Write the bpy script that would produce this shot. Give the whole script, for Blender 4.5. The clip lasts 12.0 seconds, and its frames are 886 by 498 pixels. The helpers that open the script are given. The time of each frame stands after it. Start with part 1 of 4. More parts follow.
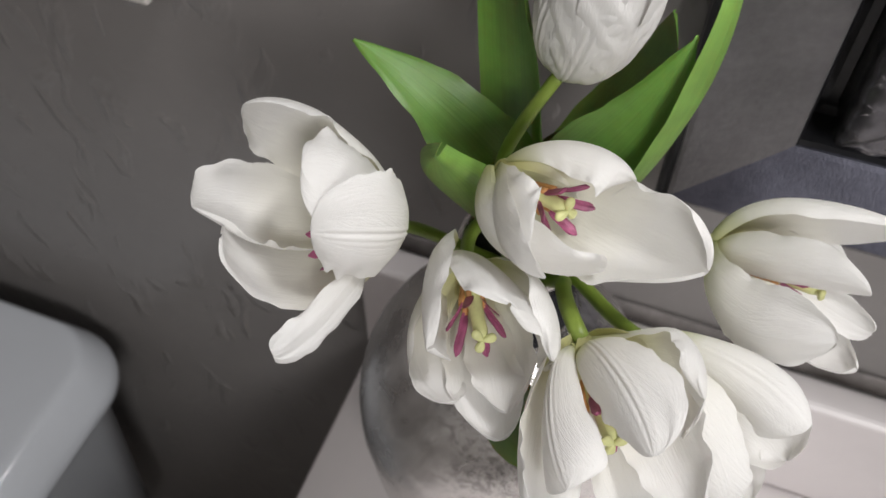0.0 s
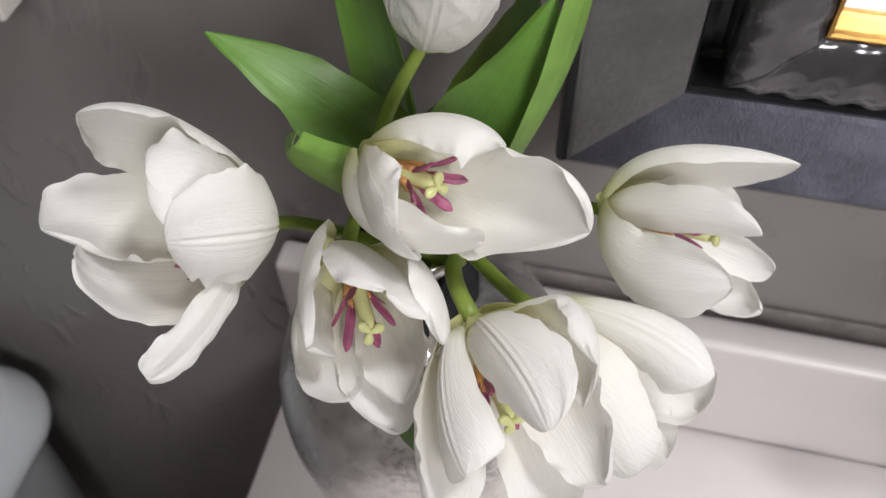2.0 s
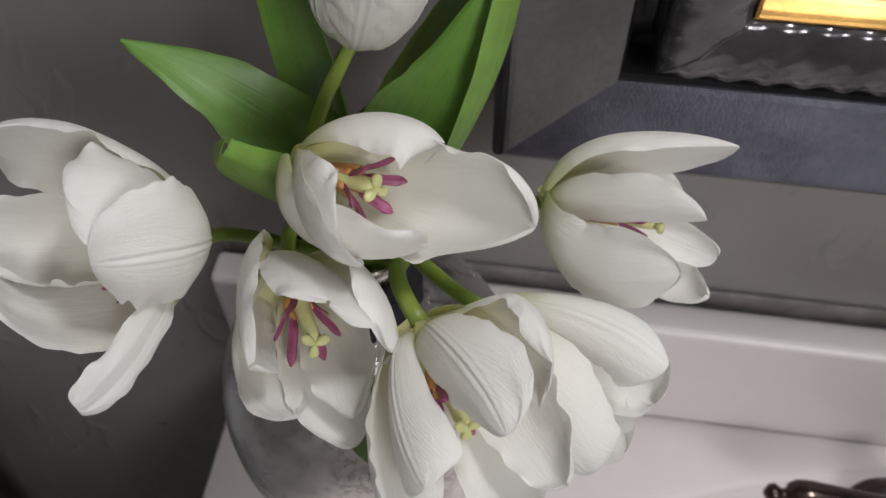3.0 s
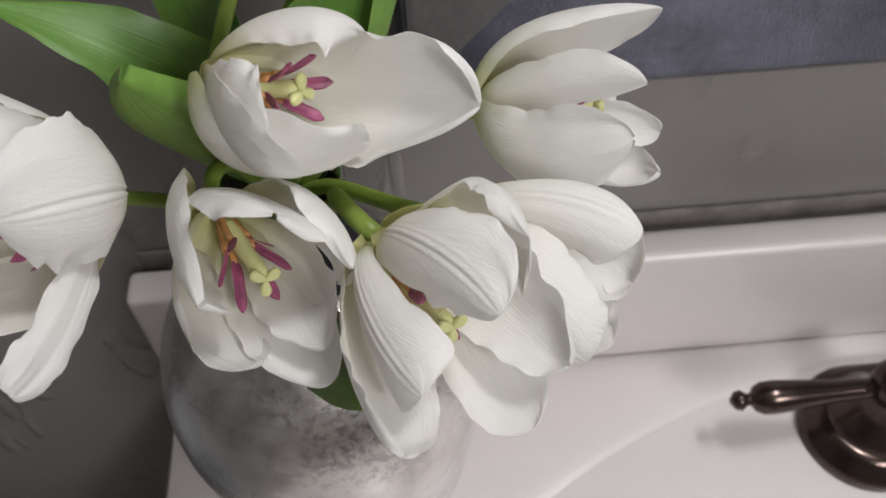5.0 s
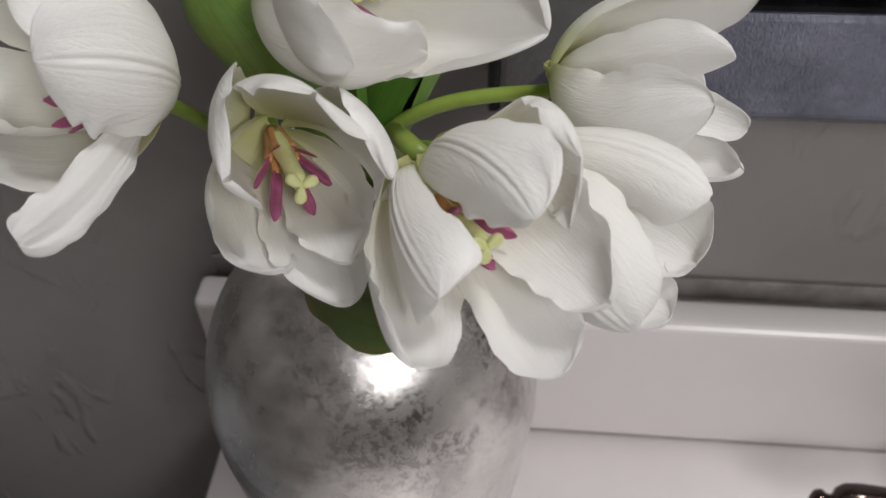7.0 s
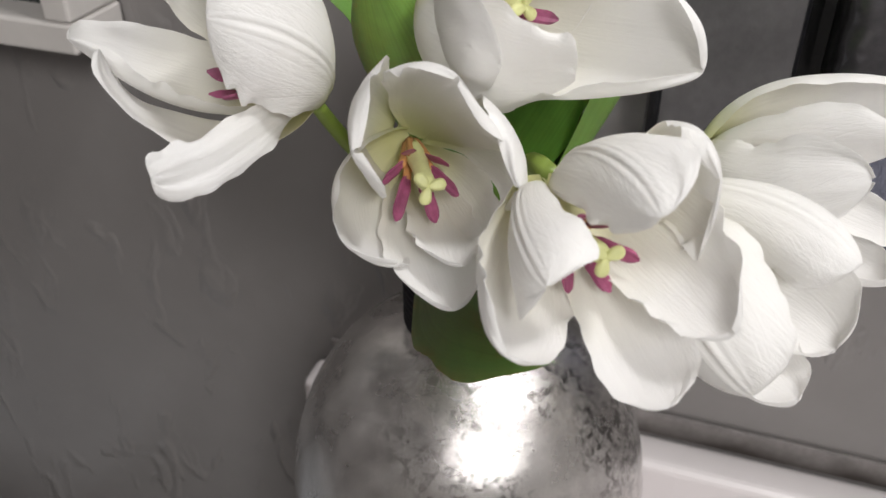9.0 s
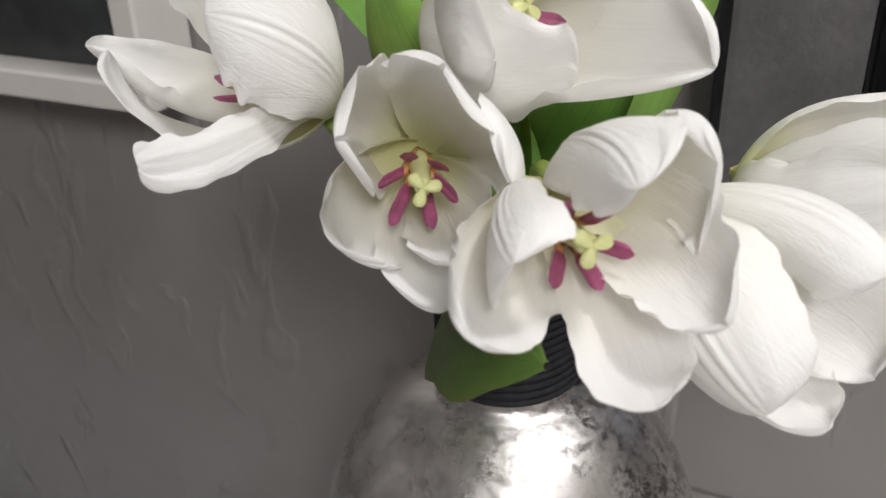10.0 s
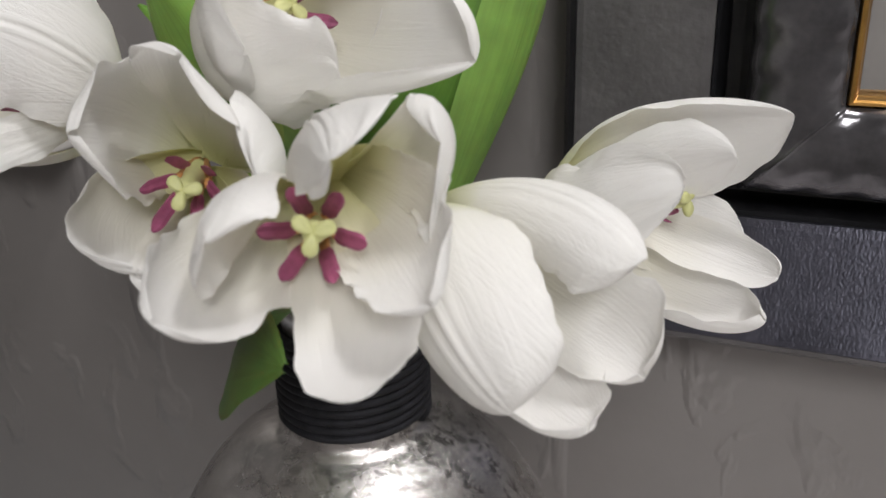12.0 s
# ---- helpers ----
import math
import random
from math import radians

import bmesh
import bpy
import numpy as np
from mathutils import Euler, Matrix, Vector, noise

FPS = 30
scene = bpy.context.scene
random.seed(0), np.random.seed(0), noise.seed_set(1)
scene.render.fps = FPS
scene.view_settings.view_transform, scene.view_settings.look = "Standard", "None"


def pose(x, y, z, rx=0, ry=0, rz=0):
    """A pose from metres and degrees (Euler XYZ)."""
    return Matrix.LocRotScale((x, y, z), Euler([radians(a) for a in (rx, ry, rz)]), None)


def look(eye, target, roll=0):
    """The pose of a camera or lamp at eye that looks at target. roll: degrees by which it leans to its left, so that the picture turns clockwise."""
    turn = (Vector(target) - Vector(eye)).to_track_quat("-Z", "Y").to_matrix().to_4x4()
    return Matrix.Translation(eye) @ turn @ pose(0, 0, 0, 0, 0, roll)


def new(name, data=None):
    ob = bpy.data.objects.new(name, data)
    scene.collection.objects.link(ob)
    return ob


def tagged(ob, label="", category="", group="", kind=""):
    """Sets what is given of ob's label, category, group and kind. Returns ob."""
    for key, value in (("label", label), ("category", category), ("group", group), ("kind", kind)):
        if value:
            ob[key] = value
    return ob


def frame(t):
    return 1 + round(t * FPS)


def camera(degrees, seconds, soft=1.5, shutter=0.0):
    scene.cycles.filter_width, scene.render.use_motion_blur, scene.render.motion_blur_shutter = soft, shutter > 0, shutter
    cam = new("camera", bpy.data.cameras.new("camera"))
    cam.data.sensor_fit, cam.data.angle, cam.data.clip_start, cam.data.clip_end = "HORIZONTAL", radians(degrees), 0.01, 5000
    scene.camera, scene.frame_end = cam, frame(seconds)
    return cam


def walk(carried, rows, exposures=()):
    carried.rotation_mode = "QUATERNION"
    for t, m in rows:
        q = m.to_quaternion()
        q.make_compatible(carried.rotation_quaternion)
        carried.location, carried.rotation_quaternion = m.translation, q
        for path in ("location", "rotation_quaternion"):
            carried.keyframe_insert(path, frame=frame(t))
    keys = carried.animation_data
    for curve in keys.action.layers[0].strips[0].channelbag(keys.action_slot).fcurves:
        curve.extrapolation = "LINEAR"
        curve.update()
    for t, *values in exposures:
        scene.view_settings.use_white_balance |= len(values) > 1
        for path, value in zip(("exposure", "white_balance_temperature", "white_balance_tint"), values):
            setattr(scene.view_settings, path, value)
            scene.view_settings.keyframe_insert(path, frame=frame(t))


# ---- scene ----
cam = camera(53.2, 12.0)
cam.data.dof.use_dof, cam.data.dof.focus_distance, cam.data.dof.aperture_fstop = True, 0.20, 26.0
PATH = [
    (0, (0.04041, 0.05089, 1.35161), (-0.06529, 0.33328, 0.95276), 0.34),
    (0.5, (0.04652, 0.05413, 1.35071), (-0.05532, 0.33440, 0.94936), -1.06),
    (1, (0.04989, 0.05642, 1.34787), (-0.04349, 0.33861, 0.94581), -1.49),
    (1.5, (0.05242, 0.05921, 1.34578), (-0.03206, 0.34212, 0.94227), -1.83),
    (2, (0.05466, 0.06178, 1.34326), (-0.02101, 0.34614, 0.93902), -2.15),
    (2.5, (0.05392, 0.06480, 1.33915), (-0.00768, 0.35258, 0.93494), -1.52),
    (3, (0.05252, 0.06628, 1.33818), (0.01126, 0.35647, 0.93310), -0.07),
    (3.2, (0.05080, 0.06649, 1.33760), (0.02155, 0.35858, 0.93285), 0.85),
    (4.8, (0.04354, 0.05788, 1.31452), (0.05447, 0.35551, 0.91291), -2.25),
    (5, (0.04245, 0.05561, 1.31042), (0.05309, 0.35484, 0.90998), -3.04),
    (5.5, (0.04708, 0.05157, 1.30407), (0.04369, 0.35661, 0.90792), -4.18),
    (6, (0.05193, 0.04617, 1.29591), (0.03495, 0.36406, 0.91034), -4.18),
    (6.5, (0.05419, 0.04098, 1.28729), (0.02262, 0.37248, 0.91431), -3.51),
    (7, (0.05227, 0.03613, 1.27779), (0.00977, 0.38171, 0.91894), -2.33),
    (7.2, (0.05125, 0.03302, 1.27416), (0.00407, 0.38466, 0.92185), -1.76),
    (8.8, (0.06009, 0.02582, 1.25376), (-0.07115, 0.40731, 0.95841), -1.10),
    (9, (0.05812, 0.02154, 1.25065), (-0.06920, 0.41369, 0.96779), 0.47),
    (9.5, (0.06918, 0.02304, 1.23919), (-0.09709, 0.42095, 0.98617), -1.06),
    (10, (0.07846, 0.02659, 1.22878), (-0.11534, 0.42674, 1.00005), -1.98),
    (10.5, (0.08796, 0.03052, 1.22032), (-0.11875, 0.43530, 1.01194), -2.16),
    (11, (0.09658, 0.03599, 1.21725), (-0.10948, 0.44424, 1.01508), -2.30),
    (11.5, (0.10546, 0.03994, 1.21648), (-0.09410, 0.45233, 1.01622), -2.41),
    (12, (0.11170, 0.04292, 1.21228), (-0.07504, 0.46625, 1.02275), -1.98),
]
EXPOSURES = [(0, -0.34), (0.5, -0.32), (1.5, -0.27), (2.0, -0.27), (2.5, -0.68), (3.0, -0.74), (5.5, -0.57), (7.2, -0.66), (9.2, -0.19), (10.5, -0.19), (11.0, -0.22), (11.5, -0.38), (12, -0.42)]
walk(cam, [(t, look(eye, target, roll)) for t, eye, target, roll in PATH], EXPOSURES)

# ---- light ----
world = bpy.data.worlds.new("world")
scene.world = world
world.use_nodes = True
world.node_tree.nodes["Background"].inputs[0].default_value = (0.9, 0.95, 1.0, 1)
world.node_tree.nodes["Background"].inputs[1].default_value = 0.0


def area_lamp(name, eye, target, w, h, watts, colour):
    data = bpy.data.lights.new(name, "AREA")
    data.shape, data.size, data.size_y, data.energy, data.color = "RECTANGLE", w, h, watts, colour
    ob = new(name, data)
    ob.matrix_world = look(eye, target)
    return ob


area_lamp("vanity_light", (0.39, 0.205, 2.00), (0.0, 0.20, 1.05), 0.20, 0.10, 5.8, (0.99, 0.975, 0.985))
area_lamp("pendant_light", (0.635, -0.816, 1.96), (0.05, 0.2, 1.0), 0.36, 0.36, 14.6, (1.0, 0.985, 0.980))


# ---- materials ----
def material(name, colour, rough=0.5, metal=0.0, spread=0.15, scale=30.0, bump=0.0, bump_scale=200.0, bump_dist=0.001, **more):
    """A surface with a two-scale mottled colour and fine relief, in metres of the object's own space."""
    m = bpy.data.materials.new(name)
    m.use_nodes = True
    nt = m.node_tree
    b = nt.nodes["Principled BSDF"]
    b.inputs["Roughness"].default_value = rough
    b.inputs["Metallic"].default_value = metal
    for key, value in more.items():
        b.inputs[key.replace("_", " ")].default_value = value
    co = nt.nodes.new("ShaderNodeTexCoord")
    n1 = nt.nodes.new("ShaderNodeTexNoise")
    n1.inputs["Scale"].default_value, n1.inputs["Detail"].default_value = scale, 6
    n2 = nt.nodes.new("ShaderNodeTexNoise")
    n2.inputs["Scale"].default_value, n2.inputs["Detail"].default_value = scale * 9, 4
    mix = nt.nodes.new("ShaderNodeMath")
    mix.operation = "MULTIPLY_ADD"
    mix.inputs[1].default_value = 0.35
    ramp = nt.nodes.new("ShaderNodeMapRange")
    ramp.inputs["From Min"].default_value, ramp.inputs["From Max"].default_value = 0.45, 0.9
    ramp.inputs["To Min"].default_value, ramp.inputs["To Max"].default_value = 1 - spread, 1 + spread
    tint = nt.nodes.new("ShaderNodeVectorMath")
    tint.operation = "SCALE"
    tint.inputs[0].default_value = colour
    nt.links.new(co.outputs["Object"], n1.inputs["Vector"])
    nt.links.new(co.outputs["Object"], n2.inputs["Vector"])
    nt.links.new(n2.outputs["Fac"], mix.inputs[0])
    nt.links.new(n1.outputs["Fac"], mix.inputs[2])
    nt.links.new(mix.outputs[0], ramp.inputs["Value"])
    nt.links.new(ramp.outputs[0], tint.inputs["Scale"])
    nt.links.new(tint.outputs[0], b.inputs["Base Color"])
    if bump:
        n3 = nt.nodes.new("ShaderNodeTexNoise")
        n3.inputs["Scale"].default_value, n3.inputs["Detail"].default_value = bump_scale, 5
        bp = nt.nodes.new("ShaderNodeBump")
        bp.inputs["Strength"].default_value, bp.inputs["Distance"].default_value = bump, bump_dist
        nt.links.new(co.outputs["Object"], n3.inputs["Vector"])
        nt.links.new(n3.outputs["Fac"], bp.inputs["Height"])
        nt.links.new(bp.outputs[0], b.inputs["Normal"])
    return m


def petal_material():
    """Satin white foam petal that lets light through: patchy fine wrinkles, yellow-green at its foot."""
    m = bpy.data.materials.new("white_petal")
    m.use_nodes = True
    nt = m.node_tree
    b = nt.nodes["Principled BSDF"]
    b.inputs["Roughness"].default_value = 0.55
    b.inputs["Specular IOR Level"].default_value = 0.3
    uv = nt.nodes.new("ShaderNodeUVMap")
    sep = nt.nodes.new("ShaderNodeSeparateXYZ")
    ramp = nt.nodes.new("ShaderNodeValToRGB")
    ramp.color_ramp.elements[0].position, ramp.color_ramp.elements[0].color = 0.05, (0.74, 0.72, 0.38, 1)
    ramp.color_ramp.elements[1].position, ramp.color_ramp.elements[1].color = 0.55, (0.968, 0.959, 0.942, 1)
    e = ramp.color_ramp.elements.new(0.25)
    e.color = (0.95, 0.93, 0.84, 1)
    nt.links.new(uv.outputs[0], sep.inputs[0])
    nt.links.new(sep.outputs[1], ramp.inputs[0])
    outer = nt.nodes.new("ShaderNodeMath")
    outer.operation = "GREATER_THAN"
    outer.inputs[1].default_value = 1.5
    nt.links.new(sep.outputs[0], outer.inputs[0])
    back = nt.nodes.new("ShaderNodeValToRGB")
    back.color_ramp.elements[0].position, back.color_ramp.elements[0].color = 0.01, (0.66, 0.68, 0.36, 1)
    back.color_ramp.elements[1].position, back.color_ramp.elements[1].color = 0.16, (0.968, 0.961, 0.948, 1)
    nt.links.new(sep.outputs[1], back.inputs[0])
    skin = nt.nodes.new("ShaderNodeMix")
    skin.data_type = "RGBA"
    nt.links.new(outer.outputs[0], skin.inputs[0])
    nt.links.new(ramp.outputs[0], skin.inputs[6])
    nt.links.new(back.outputs[0], skin.inputs[7])
    nt.links.new(skin.outputs[2], b.inputs["Base Color"])
    glow_through = nt.nodes.new("ShaderNodeBsdfTranslucent")
    both = nt.nodes.new("ShaderNodeMixShader")
    both.inputs[0].default_value = 0.50
    nt.links.new(skin.outputs[2], glow_through.inputs[0])
    nt.links.new(b.outputs[0], both.inputs[1])
    nt.links.new(glow_through.outputs[0], both.inputs[2])
    nt.links.new(both.outputs[0], nt.nodes["Material Output"].inputs[0])
    obj = nt.nodes.new("ShaderNodeObjectInfo")

    def calc(kind, x, y):
        n = nt.nodes.new("ShaderNodeMath")
        n.operation = kind
        for i, q in enumerate((x, y)):
            if isinstance(q, (int, float)):
                n.inputs[i].default_value = q
            else:
                nt.links.new(q, n.inputs[i])
        return n.outputs[0]

    def grain(x, y, detail, distortion):
        """Noise over a stretched pair of coordinates, another cut of it for each petal."""
        c = nt.nodes.new("ShaderNodeCombineXYZ")
        nt.links.new(x, c.inputs[0])
        nt.links.new(y, c.inputs[1])
        nt.links.new(calc("MULTIPLY", obj.outputs["Random"], 40.0), c.inputs[2])
        n = nt.nodes.new("ShaderNodeTexNoise")
        n.inputs["Scale"].default_value, n.inputs["Detail"].default_value, n.inputs["Distortion"].default_value = 1.0, detail, distortion
        nt.links.new(c.outputs[0], n.inputs["Vector"])
        return n.outputs["Fac"]

    across = calc("SUBTRACT", sep.outputs[0], calc("MULTIPLY", outer.outputs[0], 2.0))
    along = sep.outputs[1]
    off_middle = calc("ABSOLUTE", calc("SUBTRACT", across, 0.5), 0.0)
    vein = calc("SUBTRACT", along, calc("MULTIPLY", off_middle, 1.5))
    fanned = grain(calc("MULTIPLY", vein, 34.0), calc("MULTIPLY", off_middle, 5.0), 5, 1.2)
    lengthwise = grain(calc("MULTIPLY", across, 26.0), calc("MULTIPLY", along, 3.5), 6, 1.5)
    patch = grain(calc("MULTIPLY", across, 3.0), calc("MULTIPLY", along, 3.0), 2, 0.0)
    sharp = nt.nodes.new("ShaderNodeMapRange")
    sharp.inputs["From Min"].default_value, sharp.inputs["From Max"].default_value = 0.40, 0.66
    nt.links.new(patch, sharp.inputs["Value"])
    outer_gain = calc("ADD", calc("MULTIPLY", outer.outputs[0], 0.75), 0.25)
    height = calc("ADD", calc("MULTIPLY", calc("MULTIPLY", fanned, sharp.outputs[0]), outer_gain), calc("MULTIPLY", lengthwise, 0.45))
    pucker = grain(calc("MULTIPLY", across, 70.0), calc("MULTIPLY", along, 55.0), 3, 0.6)
    height = calc("ADD", height, calc("MULTIPLY", pucker, 0.16))
    bp = nt.nodes.new("ShaderNodeBump")
    bp.inputs["Strength"].default_value, bp.inputs["Distance"].default_value = 0.45, 0.0011
    nt.links.new(height, bp.inputs["Height"])
    nt.links.new(bp.outputs[0], b.inputs["Normal"])
    nt.links.new(bp.outputs[0], glow_through.inputs["Normal"])
    return m


def mercury_glass():
    """Silvered glass, cloudy and grainy, with dark flecks crowded into worn patches."""
    m = bpy.data.materials.new("mercury_glass")
    m.use_nodes = True
    nt = m.node_tree
    b = nt.nodes["Principled BSDF"]
    b.inputs["Coat Weight"].default_value = 0.15
    b.inputs["Coat Roughness"].default_value = 0.08
    co = nt.nodes.new("ShaderNodeTexCoord")

    def noise_node(scale, detail, rough=0.5, distortion=0.0):
        n = nt.nodes.new("ShaderNodeTexNoise")
        n.inputs["Scale"].default_value, n.inputs["Detail"].default_value = scale, detail
        n.inputs["Roughness"].default_value, n.inputs["Distortion"].default_value = rough, distortion
        nt.links.new(co.outputs["Object"], n.inputs["Vector"])
        return n

    def spread(node, low, high, to_low, to_high):
        r = nt.nodes.new("ShaderNodeMapRange")
        r.inputs["From Min"].default_value, r.inputs["From Max"].default_value = low, high
        r.inputs["To Min"].default_value, r.inputs["To Max"].default_value = to_low, to_high
        nt.links.new(node.outputs[0], r.inputs["Value"])
        return r

    def math_node(kind, a, c):
        n = nt.nodes.new("ShaderNodeMath")
        n.operation = kind
        nt.links.new(a.outputs[0], n.inputs[0])
        nt.links.new(c.outputs[0], n.inputs[1])
        return n

    patch = spread(noise_node(28, 5, 0.65, 0.5), 0.45, 0.56, 0.0, 1.0)
    fleck = spread(noise_node(300, 6, 0.78, 0.4), 0.49, 0.55, 0.0, 0.92)
    place = nt.nodes.new("ShaderNodeSeparateXYZ")
    nt.links.new(co.outputs["Object"], place.inputs[0])
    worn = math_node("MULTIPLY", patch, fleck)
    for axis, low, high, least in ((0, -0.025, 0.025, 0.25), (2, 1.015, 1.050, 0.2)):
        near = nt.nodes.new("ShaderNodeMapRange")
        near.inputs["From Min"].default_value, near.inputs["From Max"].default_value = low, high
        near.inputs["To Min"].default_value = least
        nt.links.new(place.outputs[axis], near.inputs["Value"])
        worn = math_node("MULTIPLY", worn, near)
    cloud = noise_node(48, 6, 0.65, 0.3)
    tone = nt.nodes.new("ShaderNodeValToRGB")
    tone.color_ramp.elements[0].position, tone.color_ramp.elements[0].color = 0.30, (0.50, 0.48, 0.465, 1)
    tone.color_ramp.elements[1].position, tone.color_ramp.elements[1].color = 0.62, (0.80, 0.775, 0.755, 1)
    nt.links.new(cloud.outputs["Fac"], tone.inputs[0])
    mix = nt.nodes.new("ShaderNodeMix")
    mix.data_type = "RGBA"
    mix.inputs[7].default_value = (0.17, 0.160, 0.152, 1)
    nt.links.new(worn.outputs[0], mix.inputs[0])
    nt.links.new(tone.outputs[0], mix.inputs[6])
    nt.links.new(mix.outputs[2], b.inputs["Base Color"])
    frost = spread(cloud, 0.40, 0.62, 0.98, 0.86)
    nt.links.new(frost.outputs[0], b.inputs["Metallic"])
    rough = spread(cloud, 0.36, 0.62, 0.30, 0.19)
    nt.links.new(rough.outputs[0], b.inputs["Roughness"])
    bp = nt.nodes.new("ShaderNodeBump")
    bp.inputs["Strength"].default_value, bp.inputs["Distance"].default_value = 0.40, 0.0005
    grit = math_node("MULTIPLY", noise_node(560, 6, 0.75), spread(noise_node(25, 4, 0.6, 0.5), 0.40, 0.60, 0.45, 1.0))
    nt.links.new(grit.outputs[0], bp.inputs["Height"])
    nt.links.new(bp.outputs[0], b.inputs["Normal"])
    return m


def plaster():
    """Warm grey satin wall paint over hand-trowelled plaster with scattered ridges."""
    m = material("grey_wall_paint", (0.226, 0.2125, 0.206), 0.29, spread=0.08, scale=6, Specular_IOR_Level=0.62)
    nt = m.node_tree
    b = nt.nodes["Principled BSDF"]
    co = nt.nodes.new("ShaderNodeTexCoord")
    mp = nt.nodes.new("ShaderNodeMapping")
    mp.inputs["Scale"].default_value = (1.0, 1.0, 0.45)
    mp.inputs["Rotation"].default_value = (0, 0.35, 0)
    a = nt.nodes.new("ShaderNodeTexNoise")
    a.inputs["Scale"].default_value, a.inputs["Detail"].default_value, a.inputs["Distortion"].default_value = 44, 3, 0.5
    cut = nt.nodes.new("ShaderNodeValToRGB")
    cut.color_ramp.elements[0].position, cut.color_ramp.elements[1].position = 0.59, 0.71
    f = nt.nodes.new("ShaderNodeTexNoise")
    f.inputs["Scale"].default_value, f.inputs["Detail"].default_value = 260, 4
    mx = nt.nodes.new("ShaderNodeMath")
    mx.operation = "MULTIPLY_ADD"
    mx.inputs[1].default_value = 0.12
    bp = nt.nodes.new("ShaderNodeBump")
    bp.inputs["Strength"].default_value, bp.inputs["Distance"].default_value = 0.55, 0.0020
    nt.links.new(co.outputs["Object"], mp.inputs[0])
    nt.links.new(mp.outputs[0], a.inputs["Vector"])
    nt.links.new(co.outputs["Object"], f.inputs["Vector"])
    nt.links.new(a.outputs["Fac"], cut.inputs[0])
    nt.links.new(f.outputs["Fac"], mx.inputs[0])
    nt.links.new(cut.outputs[0], mx.inputs[2])
    nt.links.new(mx.outputs[0], bp.inputs["Height"])
    nt.links.new(bp.outputs[0], b.inputs["Normal"])
    return m


def leaf_material(name, colour, rough):
    """Waxy leaf with fine parallel veins, a paler middle and blotchy tone."""
    m = material(name, colour, rough, spread=0.22, scale=25, Subsurface_Weight=0.15, Subsurface_Scale=0.002)
    nt = m.node_tree
    b = nt.nodes["Principled BSDF"]
    uv = nt.nodes.new("ShaderNodeUVMap")
    mp = nt.nodes.new("ShaderNodeMapping")
    mp.inputs["Scale"].default_value = (38.0, 1.6, 1.0)
    nz = nt.nodes.new("ShaderNodeTexNoise")
    nz.inputs["Scale"].default_value, nz.inputs["Detail"].default_value, nz.inputs["Distortion"].default_value = 1.0, 4, 0.3
    tone = nt.nodes.new("ShaderNodeMapRange")
    tone.inputs["From Min"].default_value, tone.inputs["From Max"].default_value = 0.3, 0.7
    tone.inputs["To Min"].default_value, tone.inputs["To Max"].default_value = 0.90, 1.12
    old = b.inputs["Base Color"].links[0].from_socket
    mul = nt.nodes.new("ShaderNodeVectorMath")
    mul.operation = "SCALE"
    bp = nt.nodes.new("ShaderNodeBump")
    bp.inputs["Strength"].default_value, bp.inputs["Distance"].default_value = 0.18, 0.0007
    nt.links.new(uv.outputs[0], mp.inputs[0])
    nt.links.new(mp.outputs[0], nz.inputs["Vector"])
    nt.links.new(nz.outputs["Fac"], tone.inputs["Value"])
    nt.links.new(old, mul.inputs[0])
    nt.links.new(tone.outputs[0], mul.inputs["Scale"])
    nt.links.new(mul.outputs[0], b.inputs["Base Color"])
    nt.links.new(nz.outputs["Fac"], bp.inputs["Height"])
    nt.links.new(bp.outputs[0], b.inputs["Normal"])
    return m


def fading_joint():
    """Dark band along the joint, thinning upwards into the wall's paint with a ragged edge."""
    m = material("dark_joint", (0.226, 0.2085, 0.201), 0.6, spread=0.3, scale=60)
    nt = m.node_tree
    b = nt.nodes["Principled BSDF"]
    co = nt.nodes.new("ShaderNodeTexCoord")
    sep = nt.nodes.new("ShaderNodeSeparateXYZ")
    nz = nt.nodes.new("ShaderNodeTexNoise")
    nz.inputs["Scale"].default_value, nz.inputs["Detail"].default_value = 45, 6
    high = nt.nodes.new("ShaderNodeMath")
    high.operation, high.inputs[1].default_value = "MULTIPLY_ADD", 0.014
    fade = nt.nodes.new("ShaderNodeMapRange")
    fade.inputs["From Min"].default_value, fade.inputs["From Max"].default_value = 0.9555, 0.9665
    mix = nt.nodes.new("ShaderNodeMix")
    mix.data_type = "RGBA"
    mix.inputs[6].default_value = (0.040, 0.032, 0.027, 1)
    old = b.inputs["Base Color"].links[0].from_socket
    nt.links.new(co.outputs["Object"], sep.inputs[0])
    nt.links.new(co.outputs["Object"], nz.inputs["Vector"])
    nt.links.new(nz.outputs["Fac"], high.inputs[0])
    nt.links.new(sep.outputs[2], high.inputs[2])
    nt.links.new(high.outputs[0], fade.inputs["Value"])
    nt.links.new(fade.outputs[0], mix.inputs[0])
    nt.links.new(old, mix.inputs[7])
    nt.links.new(mix.outputs[2], b.inputs["Base Color"])
    return m


